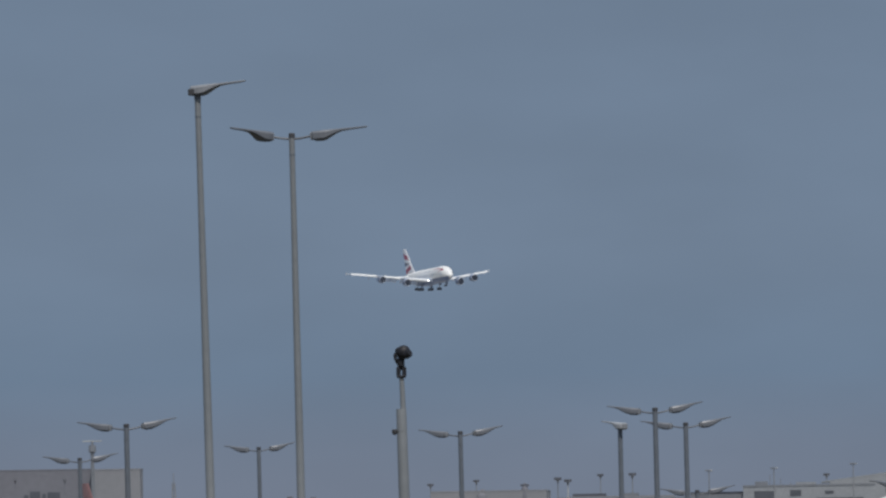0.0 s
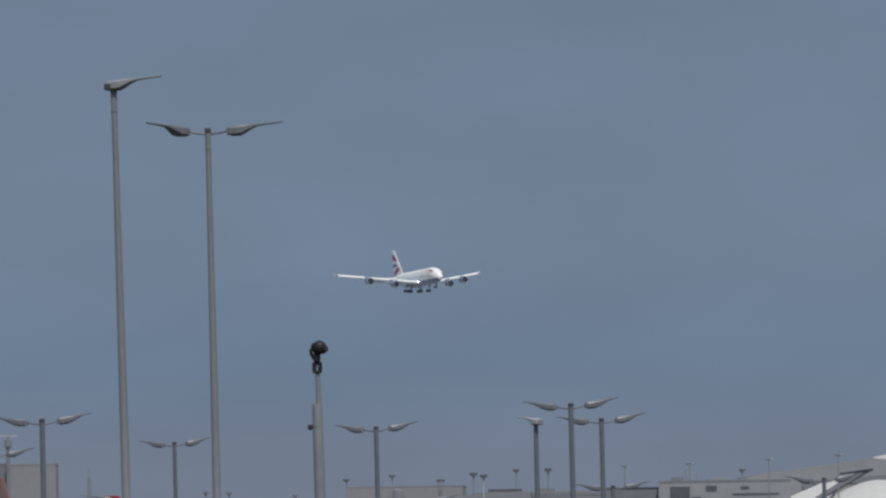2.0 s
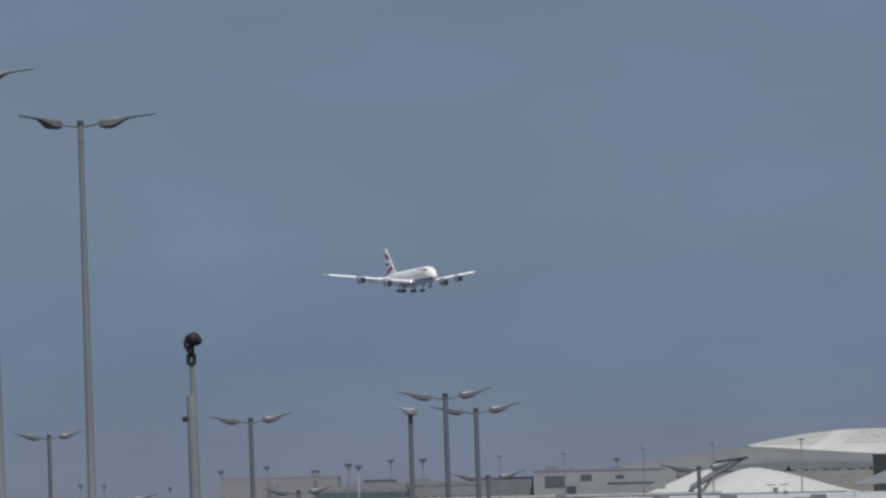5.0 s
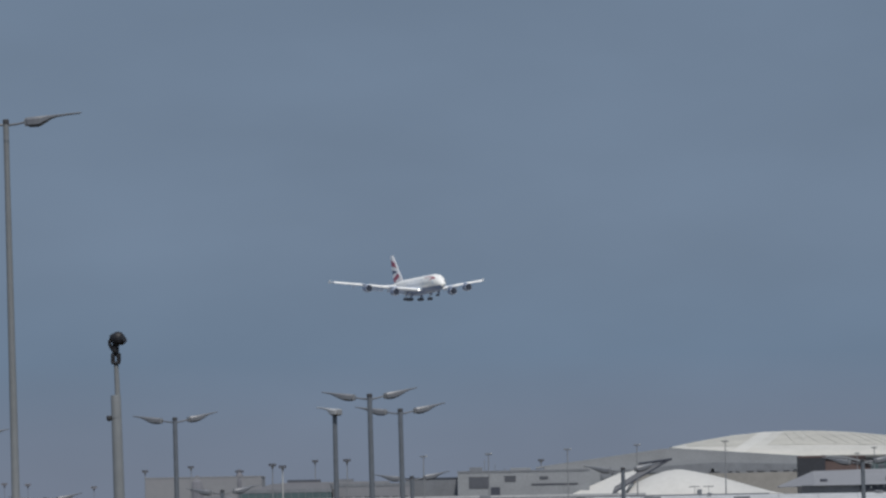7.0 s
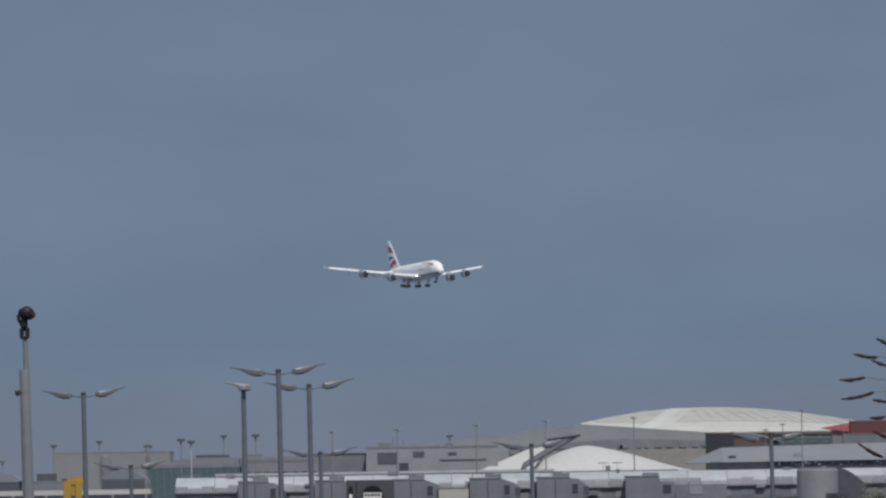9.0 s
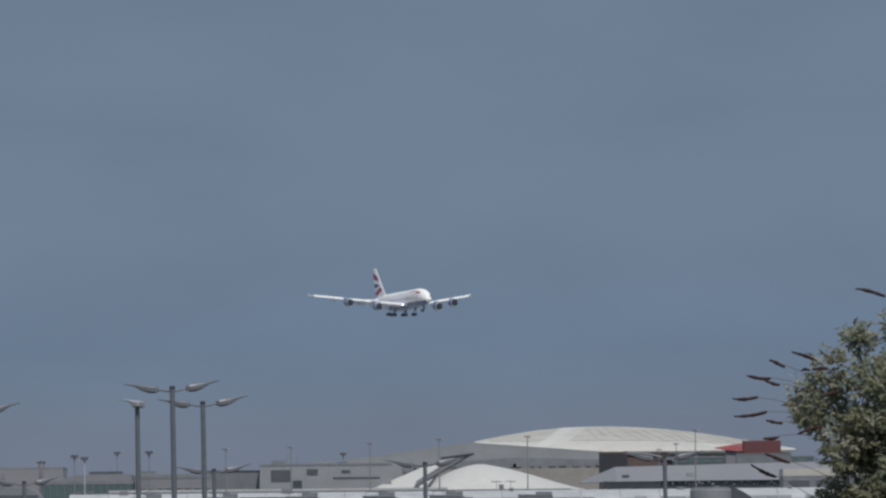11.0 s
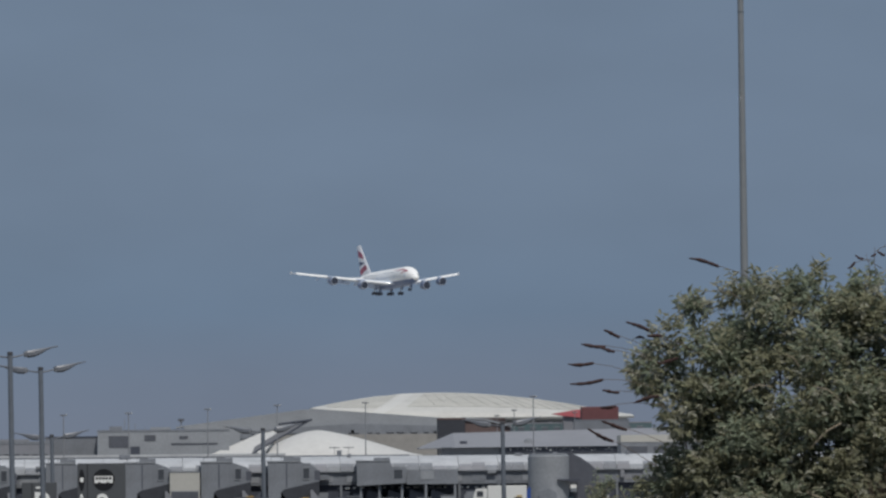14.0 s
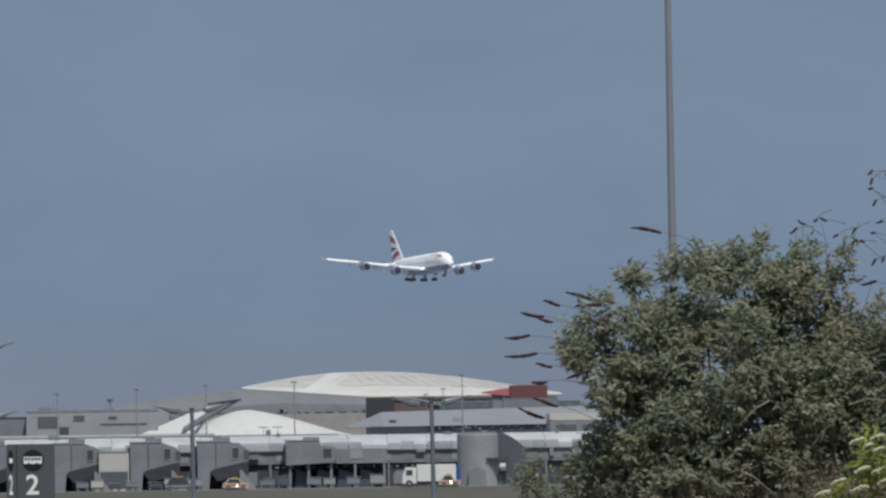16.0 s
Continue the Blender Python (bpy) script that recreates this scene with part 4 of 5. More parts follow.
def container(x, y, w, h, mat):
    """A closed container with a slanted shoulder, on a low dolly, added as infill."""
    root = thing("infill_container", x, y, 0.06, "added blue-grey container on a dolly, lifting the dark under the pier", "container", "freight containers")
    part("shell", prism(bmesh.new(), [(0, 0.5), (w, 0.5), (w, h), (0.5, h), (0, h - 0.6)], 0, 1.6), mat, root)
    part("door_bar", boxed(w * 0.5, w * 0.5 + 0.06, -0.03, 0, 0.55, h - 0.1), PANEL, root)
    part("dolly", boxed(-0.1, w + 0.1, 0.1, 1.5, 0.3, 0.48), SLATE, root)
    for wx in (0.3, w - 0.3):
        wheel(root, wx, 0.0, 0.2)


grng = random.Random(52)
gx = -1.5
# Row added to fill the black under the pier with sunlit blue-grey.
while gx < 58:
    gw = grng.uniform(1.5, 2.9)
    if not 30.0 < gx < 46.5:
        container(gx, PY + grng.uniform(-4.2, -1.2), gw, grng.uniform(1.5, 2.9), grng.choice((CONTAINER, CONTAINER, SLATE, PANEL)))
    gx += gw + grng.uniform(0.1, 1.5)
van(12.3, 1347, SLATE, "dark apron van with a pale side stripe", 4.5, 2.0, False)


def yellow_hoist():
    root = thing("yellow_hoist", -53.4, 1352, 0, "yellow steel hoist frame with a bent arm", "hoist")
    part("mast", box(bmesh.new(), 0, 1.15, 0, 0.8, 0, 7.9, 0.08), YELLOW, root)
    part("mast", box(bmesh.new(), 1.8, 2.75, 0, 0.8, 0, 8.0, 0.08), YELLOW, root)
    part("arm", prism(bmesh.new(), [(1.0, 7.2), (3.7, 7.3), (3.7, 8.5), (2.9, 8.6), (1.0, 8.3)], 0.05, 0.75), YELLOW, root)
    part("tie", boxed(0.7, 2.0, 0.2, 0.6, 5.6, 7.8), YELLOW, root)
    part("cap", boxed(-0.25, 0.6, -0.05, 0.85, 7.9, 8.15), BROWN, root, "rusty brown cap")
    part("foot", boxed(-0.6, 3.2, -0.4, 1.2, 0, 0.5), DARK, root)


yellow_hoist()


# ---------------------------------------------------------------- aircraft
FUSELAGE = ((36.4, 0.06, 0.06, -1.5), (36.1, 0.65, 0.65, -1.45), (35.3, 1.35, 1.4, -1.3), (34.0, 2.05, 2.25, -0.95), (32.0, 2.75, 3.1, -0.5), (29.0, 3.3, 3.8, -0.12), (25.0, 3.57, 4.2, 0.0),
            (10.0, 3.57, 4.2, 0.0), (-8.0, 3.57, 4.2, 0.0), (-15.0, 3.4, 4.0, 0.18), (-22.0, 2.75, 3.3, 0.75), (-29.0, 1.7, 2.1, 1.5), (-34.0, 0.75, 1.0, 2.2), (-36.3, 0.2, 0.3, 2.5))


def hull(x):
    for a, b in zip(FUSELAGE, FUSELAGE[1:]):
        if a[0] >= x >= b[0]:
            f = (a[0] - x) / (a[0] - b[0])
            return [p + (q - p) * f for p, q in zip(a[1:], b[1:])]
    return FUSELAGE[-1][1:]


def hull_point(x, a, out=1.0):
    """On the fuselage at x; a: degrees round it from straight left, upwards."""
    hw, hh, zc = hull(x)
    return Vector((x, out * hw * math.cos(radians(a)), zc + out * hh * math.sin(radians(a))))


def hull_patch(x0, x1, low, high, n=10, out=1.008):
    """A thin skin on the fuselage; low and high give its two edges in degrees, from u = 0 to 1."""
    bm = bmesh.new()
    rings = []
    for k in range(n + 1):
        u = k / n
        x = x0 + (x1 - x0) * u
        a, b = low(u), high(u)
        rings.append([hull_point(x, a + (b - a) * j / 5, out) for j in range(6)] + [hull_point(x, b - (b - a) * j / 5, 0.99) for j in range(6)])
    return loft(bm, rings)


def blade(sections):
    """A wing-like body from sections (leading x, y, z, chord, thickness)."""
    prof = [(0, 0), (0.03, 0.5), (0.12, 0.85), (0.32, 1.0), (0.6, 0.72), (0.85, 0.3), (1, 0.04), (1, -0.04), (0.8, -0.28), (0.5, -0.6), (0.25, -0.72), (0.08, -0.55), (0.02, -0.3)]
    return loft(bmesh.new(), [[(x - c * u, y, z + v * t / 2) for u, v in prof] for x, y, z, c, t in sections])


def fin_blade(sections):
    prof = [(0, 0), (0.05, 0.5), (0.25, 1.0), (0.55, 0.85), (0.85, 0.35), (1, 0.04), (1, -0.04), (0.85, -0.35), (0.55, -0.85), (0.25, -1.0), (0.05, -0.5)]
    return loft(bmesh.new(), [[(x - c * u, v * t / 2, z) for u, v in prof] for x, z, c, t in sections])


WING_Z = ((0, -2.7), (3.4, -2.5), (14.8, -0.7), (25.7, 1.2), (33, 2.4), (39.9, 3.5))


def wing_z(y):
    return float(np.interp(abs(y), [p[0] for p in WING_Z], [p[1] for p in WING_Z]))


def wing_lead(y):
    return 14.5 - (abs(y) - 3.0) * 0.79


def wing_chord(y):
    return float(np.interp(abs(y), [0, 3, 14.8, 25.7, 39.9], [19.5, 17.5, 10.6, 7.4, 3.9]))


def tail_paint():
    """A waving flag on the fin: two red folds and a dark blue wedge on white, behind a white leading edge."""
    m = bpy.data.materials.new("banded_tail_paint")
    m.use_nodes = True
    n, l = m.node_tree.nodes, m.node_tree.links
    b = n["Principled BSDF"]
    b.inputs["Roughness"].default_value = 0.35
    tc, sep = n.new("ShaderNodeTexCoord"), n.new("ShaderNodeSeparateXYZ")
    l.new(tc.outputs["Object"], sep.inputs[0])

    def calc(op, *vals):
        k = n.new("ShaderNodeMath")
        k.operation = op
        for i, v in enumerate(vals):
            if isinstance(v, (int, float)):
                k.inputs[i].default_value = v
            else:
                l.new(v, k.inputs[i])
        return k.outputs[0]

    x, z = sep.outputs["X"], sep.outputs["Z"]
    up = calc("SUBTRACT", z, 4.6)
    v = calc("DIVIDE", up, 12.7)
    lead = calc("SUBTRACT", -21.5, up)
    u = calc("DIVIDE", calc("SUBTRACT", lead, x), calc("MULTIPLY_ADD", up, -0.675, 13.2))

    def fold(mid, slope, half, swell, start):
        """1 inside a fold whose middle runs over the chord, 0 outside."""
        c = calc("MULTIPLY_ADD", u, slope, mid)
        wave = calc("MULTIPLY", calc("SINE", calc("MULTIPLY", u, 4.5)), 0.025)
        off = calc("ABSOLUTE", calc("SUBTRACT", v, calc("ADD", c, wave)))
        wide = calc("MULTIPLY_ADD", u, swell, half)
        return calc("MULTIPLY", calc("LESS_THAN", off, wide), calc("GREATER_THAN", u, start))

    colour = None
    for tint, mask in (((0.34, 0.05, 0.10, 1), fold(0.53, 0.21, 0.105, 0.02, 0.16)), ((0.34, 0.05, 0.10, 1), fold(0.19, -0.15, 0.075, 0.02, 0.16)), ((0.04, 0.06, 0.13, 1), fold(0.29, 0.07, -0.015, 0.105, 0.2))):
        mix = n.new("ShaderNodeMix")
        mix.data_type = "RGBA"
        l.new(mask, mix.inputs[0])
        if colour is None:
            mix.inputs[6].default_value = (0.76, 0.76, 0.79, 1)
        else:
            l.new(colour, mix.inputs[6])
        mix.inputs[7].default_value = tint
        colour = mix.outputs[2]
    l.new(colour, b.inputs["Base Color"])
    return m


def engine(plane, y, r):
    x, z = wing_lead(y) + 4.6, wing_z(y) - 2.15 + (0.1 if abs(y) > 20 else -0.35)
    prof = [(0.0, 0.86), (0.12, 0.98), (-1.0, 1.06), (-2.4, 1.05), (-4.2, 0.90), (-5.4, 0.74), (-5.3, 0.66), (-3.0, 0.75), (-0.9, 0.84)]
    rings = [[(x + dx, y + r * f * math.cos(2 * math.pi * k / 24), z + r * f * math.sin(2 * math.pi * k / 24)) for k in range(24)] for dx, f in prof]
    nac = part("engine_nacelle", loft(bmesh.new(), rings, caps=False), AIR_BLUE, plane, "dark blue engine cowling", True)
    part("intake_lip", tube(bmesh.new(), [(x + 0.02, y, z), (x + 0.14, y, z)], r * 0.99, 24), FAN, nac, "dark engine mouth")
    part("intake_ring", loft(bmesh.new(), [[(x + dx, y + r * f * math.cos(2 * math.pi * k / 24), z + r * f * math.sin(2 * math.pi * k / 24)) for k in range(24)] for dx, f in ((-0.3, 1.03), (0.1, 1.0), (0.16, 0.93), (0.1, 0.86))], caps=False), AIR_GREY, nac, "pale intake ring", True)
    part("spinner", tube(bmesh.new(), [(x - 0.3, y, z), (x + 0.15, y, z), (x + 0.5, y, z)], [r * 0.3, r * 0.25, 0.03], 14), FAN, nac)
    part("exhaust_cone", tube(bmesh.new(), [(x - 4.6, y, z), (x - 6.2, y, z), (x - 7.2, y, z)], [r * 0.5, r * 0.3, 0.05], 16), METAL, nac)
    top = wing_z(y)
    part("pylon", loft(bmesh.new(), [[(x - 1.0, y - 0.3, z + r * 0.9), (x - 1.0, y + 0.3, z + r * 0.9), (x - 8.2, y + 0.3, top - 0.4), (x - 8.2, y - 0.3, top - 0.4)],
                                     [(x - 2.2, y - 0.25, z + r * 1.25), (x - 2.2, y + 0.25, z + r * 1.25), (x - 7.6, y + 0.25, top + 0.3), (x - 7.6, y - 0.25, top + 0.3)]]), AIR_GREY, plane)


def gear(plane, x, y, top, rows, pair, r, bottom):
    z = bottom + r
    leg = part("landing_gear", tube(bmesh.new(), [(x, y, top), (x, y, z + 0.2)], [0.30, 0.24], 10), AIR_GREY, plane, "extended undercarriage leg")
    part("drag_strut", tube(bmesh.new(), [(x + 1.6, y, top), (x, y, z + 1.2)], 0.12, 8), AIR_GREY, leg)
    part("gear_door", boxed(x - 1.2, x + 1.0, y + 0.75, y + 0.82, top - 1.9, top), AIR_BLUE, leg)
    part("bogie", boxed(x - 0.85 * rows, x + 0.85 * rows, y - 0.15, y + 0.15, z - 0.12, z + 0.18), FAN, leg)
    for i in range(rows):
        wx = x + (i - (rows - 1) / 2) * 1.65
        for s in (-1, 1):
            part("wheel", tube(bmesh.new(), [(wx, y + s * pair - 0.25, z), (wx, y + s * pair - 0.2, z), (wx, y + s * pair + 0.2, z), (wx, y + s * pair + 0.25, z)], [r * 0.85, r, r, r * 0.85], 14), TYRE, leg, "", True)


def jetliner():
    plane = thing("jetliner", 0, 0, 0, "white four-engined double-deck jetliner, dark blue belly, wheels down", "airplane")
    n = 40
    stations = []
    for a, b in zip(FUSELAGE, FUSELAGE[1:]):
        k = max(1, int(abs(a[0] - b[0]) / 2.5))
        stations += [a[0] + (b[0] - a[0]) * i / k for i in range(k)]
    stations.append(FUSELAGE[-1][0])
    rings = [[hull_point(x, 360 * k / n) for k in range(n)] for x in stations]
    bm = loft(bmesh.new(), rings)
    bm.faces.ensure_lookup_table()
    for f in bm.faces:
        c = f.calc_center_median()
        f.material_index = 1 if c.z < -1.75 - (0.0 if c.x > -10 else (c.x + 10) * 0.13) and c.x < 34.8 else 0
    fus = part("fuselage", bm, [AIR_WHITE, AIR_BLUE], plane, "white body with a dark blue underside", True)
    # windscreen, ribbon, doors and cabin windows on the body
    for i in range(3):
        for s in (0, 1):
            a0, a1 = (38 - i * 14, 48 - i * 12) if s == 0 else (142 + i * 14, 132 + i * 12)
            part("cockpit_window", hull_patch(34.1 - i * 0.5, 34.9 - i * 0.55, lambda u, a=a0: a - 6, lambda u, a=a1: a + 6, 3), DARK_GLASS, fus)
    for s in (1, -1):
        ang = (lambda a: a) if s == 1 else (lambda a: 180 - a)
        part("red_ribbon", hull_patch(31.0, 15.0, lambda u, g=ang: g(41.5 - 7 * (1 - u) ** 1.5 + 3 * u), lambda u, g=ang: g(46.0 + 2 * math.sin(math.pi * u)), 14), FIN_RED, fus, "dark red ribbon mark")
        part("ribbon_fold", hull_patch(30.8, 25.0, lambda u, g=ang: g(34 - 20 * u), lambda u, g=ang: g(42 - 15 * u - 10 * u * u), 10), FIN_RED, fus, "dark folded end of the ribbon mark")
        part("name_bar", hull_patch(14.5, 3.0, lambda u, g=ang: g(34.5), lambda u, g=ang: g(37), 8), AIR_GREY, fus, "faint bar of unreadable lettering")
        for row, (xa, xb) in ((31, (24, -19)), (3, (27, -22))):
            x = xa
            while x > xb:
                part("cabin_window", hull_patch(x, x - 0.32, lambda u, g=ang, r=row: g(r - 3), lambda u, g=ang, r=row: g(r + 3), 1, 1.004), DARK_GLASS, fus)
                x -= 2.1
        for xd in (30.0, 17.5, -4.0, -19.0):
            part("cabin_door", hull_patch(xd, xd - 1.1, lambda u, g=ang: g(-12), lambda u, g=ang: g(14), 2, 1.003), AIR_GREY, fus)
        ys = [2.0, 4.5, 8, 14.8, 20, 25.7, 33, 39.0, 39.9]
        wing = part("wing", blade([(wing_lead(y), s * y, wing_z(y), wing_chord(y) * (0.7 if y > 39.5 else 1), max(0.3, wing_chord(y) * 0.125)) for y in ys]), AIR_GREY, plane, "long swept grey wing", True)
        for y0, y1 in ((4.5, 14.0), (15.6, 24.8)):
            bm = loft(bmesh.new(), [[(wing_lead(y) - wing_chord(y) + 0.6, s * y, wing_z(y) - 0.15), (wing_lead(y) - wing_chord(y) - 2.0, s * y, wing_z(y) - 1.35), (wing_lead(y) - wing_chord(y) - 2.1, s * y, wing_z(y) - 1.55), (wing_lead(y) - wing_chord(y) + 0.4, s * y, wing_z(y) - 0.6)] for y in (y0, y1)])
            part("flap", bm, FLAP_GREY, wing, "lowered trailing flap")
        for y0, y1 in ((5.0, 13.2), (16.6, 24.2), (27.2, 38.4)):
            bm = loft(bmesh.new(), [[(wing_lead(y) + 0.55, s * y, wing_z(y) - 0.5), (wing_lead(y) + 0.45, s * y, wing_z(y) - 0.15), (wing_lead(y) - 0.5, s * y, wing_z(y) + 0.42), (wing_lead(y) - 0.2, s * y, wing_z(y) - 0.1)] for y in (y0, y1)])
            part("slat", bm, AIR_WHITE, wing, "lowered bright leading slat")
        for y in (9, 18.5, 22, 29):
            part("flap_fairing", tube(bmesh.new(), [(wing_lead(y) - wing_chord(y) * 0.55, s * y, wing_z(y) - 0.6), (wing_lead(y) - wing_chord(y) * 0.85, s * y, wing_z(y) - 1.0), (wing_lead(y) - wing_chord(y) - 2.2, s * y, wing_z(y) - 1.5)], [0.15, 0.5, 0.1], 8), FLAP_GREY, wing)
        part("wingtip_fence", fin_blade([(wing_lead(39.9) - 0.6, wing_z(39.9) - 0.6, 2.0, 0.12), (wing_lead(39.9), wing_z(39.9), 3.2, 0.16), (wing_lead(39.9) - 1.0, wing_z(39.9) + 0.8, 1.8, 0.1)]), AIR_WHITE, wing).location.y = s * 39.9
        part("tailplane", blade([(-24.5, s * 0.8, 1.7, 10.5, 1.3), (-29.0, s * 6, 2.0, 7.6, 0.9), (-35.6, s * 15.2, 2.7, 4.0, 0.45)]), AIR_WHITE, plane, "swept white tailplane", True)
        for y, r in ((14.8, 1.72), (25.7, 1.72)):
            engine(plane, s * y, r)
        gear(plane, -0.5, s * 6.2, -2.6, 2, 0.62, 0.72, -7.0)
        gear(plane, -4.2, s * 2.7, -3.4, 3, 0.62, 0.72, -7.0)
        part("landing_light", tube(bmesh.new(), [(13.6, s * 4.6, -2.5), (13.9, s * 4.6, -2.5)], 0.17, 10), LANDING_LIGHT, plane, "bright landing light")
    bm = tube(bmesh.new(), [(16, 0, -2.9), (11, 0, -3.2), (0, 0, -3.35), (-8, 0, -3.2), (-13, 0, -2.4)], [0.6, 2.2, 2.6, 2.2, 0.6], 20)
    bmesh.ops.transform(bm, matrix=Matrix.Diagonal((1, 1.5, 0.6, 1)) @ Matrix.Translation((0, 0, -1.9)), verts=bm.verts[:])
    part("belly_fairing", bm, AIR_BLUE, plane, "dark blue wing root fairing", True)
    part("fin", fin_blade([(-18.0, 3.4, 15.5, 0.7), (-21.5, 4.6, 13.2, 1.2), (-33.8, 16.9, 4.9, 0.5), (-34.6, 17.3, 3.6, 0.3)]), tail_paint(), plane, "tall tail fin with red, white and blue bands", True)
    gear(plane, 27.5, 0, -3.6, 1, 0.45, 0.6, -6.8)
    part("tail_cone", tube(bmesh.new(), [(-36.0, 0, 2.5), (-36.6, 0, 2.5)], [0.28, 0.18], 10), METAL, plane)
    return plane


JET = jetliner()


def parked_airliner(x, y, rz, fin_mat, label, s=1.0):
    root = thing("parked_airliner", x, y, 0, label, "airplane", "parked airliners", rz)
    n = 20
    prof = ((17.0, 0.1, -0.5), (16.0, 1.1, -0.3), (13, 1.85, 0), (-7, 1.9, 0), (-13, 1.1, 0.6), (-17, 0.25, 1.2))
    part("fuselage", loft(bmesh.new(), [[(px, r * math.cos(2 * math.pi * k / n), 3.6 + zc + r * math.sin(2 * math.pi * k / n)) for k in range(n)] for px, r, zc in prof]), AIR_WHITE, root, smooth=True)
    part("fin", fin_blade([(-8.5, 5.2, 6.6, 0.4), (-10.3, 6.4, 5.0, 0.4), (-14.6, 11.6, 2.6, 0.2)]), fin_mat, root, "red tail fin")
    for sd in (1, -1):
        part("wing", blade([(3.5, sd * 1.5, 2.6, 7, 0.8), (-3.6, sd * 9, 3.2, 3.2, 0.4), (-7.6, sd * 16.5, 3.9, 1.5, 0.2)]), AIR_GREY, root)
        part("tailplane", blade([(-11.5, sd * 0.6, 4.6, 4, 0.4), (-15.5, sd * 6.5, 5.2, 1.8, 0.2)]), AIR_GREY, root)
        e = part("engine_nacelle", tube(bmesh.new(), [(3.2, sd * 5, 1.6), (2.4, sd * 5, 1.6), (-0.6, sd * 5, 1.7)], [0.85, 0.95, 0.6], 14), AIR_WHITE, root)
        part("intake", tube(bmesh.new(), [(3.22, sd * 5, 1.6), (3.26, sd * 5, 1.6)], 0.75, 14), FAN, e)
        part("wheel", tube(bmesh.new(), [(-1, sd * 2.6, 0.5), (-1, sd * 3.0, 0.5)], 0.5, 12), RUBBER, root)
        part("gear_leg", tube(bmesh.new(), [(-1, sd * 2.8, 0.5), (-1, sd * 2.8, 2.6)], 0.12, 8), AIR_GREY, root)
    part("nose_wheel", tube(bmesh.new(), [(12, -0.2, 0.4), (12, 0.2, 0.4)], 0.4, 12), RUBBER, root)
    part("nose_leg", tube(bmesh.new(), [(12, 0, 0.4), (12, 0, 2.2)], 0.1, 8), AIR_GREY, root)
    root.scale = (s, s, s)


parked_airliner(-79.3, 1402, -25, FIN_RED, "parked white airliner with a plain red tail fin")
parked_airliner(-95.6, 1446, -25, FIN_RED, "parked white airliner with a red fin beside a hangar", 0.89)
parked_airliner(-112.2, 1520, -65, FIN_PALE, "large parked white airliner with a faded red fin", 1.35)


# ---------------------------------------------------------------- bushes
def leaf(verts, faces, p, d, up, length, width):
    """One folded lance-shaped leaf: six points, four triangles."""
    side = d.cross(up)
    if side.length < 1e-3:
        side = d.cross(Vector((1, 0, 0)))
    side.normalize()
    nrm = side.cross(d).normalized()
    i = len(verts)
    m = p + d * length * 0.45 - nrm * length * 0.05
    verts += [p, m + side * width / 2 + nrm * width * 0.18, m - side * width / 2 + nrm * width * 0.18, m, p + d * length - nrm * length * 0.16]
    faces += [(i, i + 1, i + 3), (i, i + 3, i + 2), (i + 1, i + 4, i + 3), (i + 3, i + 4, i + 2)]


class Spray:
    """Collects leaves of several materials for one mesh."""

    def __init__(self):
        self.verts, self.faces, self.slots = [], [], []

    def add(self, slot, *how):
        before = len(self.faces)
        leaf(self.verts, self.faces, *how)
        self.slots += [slot] * (len(self.faces) - before)

    def link(self, name, mats, parent, label):
        me = bpy.data.meshes.new(name)
        me.from_pydata([tuple(v) for v in self.verts], [], self.faces)
        for m in mats:
            me.materials.append(m)
        me.polygons.foreach_set("material_index", self.slots)
        ob = new(name, me)
        ob.parent = parent
        return tagged(ob, label, kind="stuff")


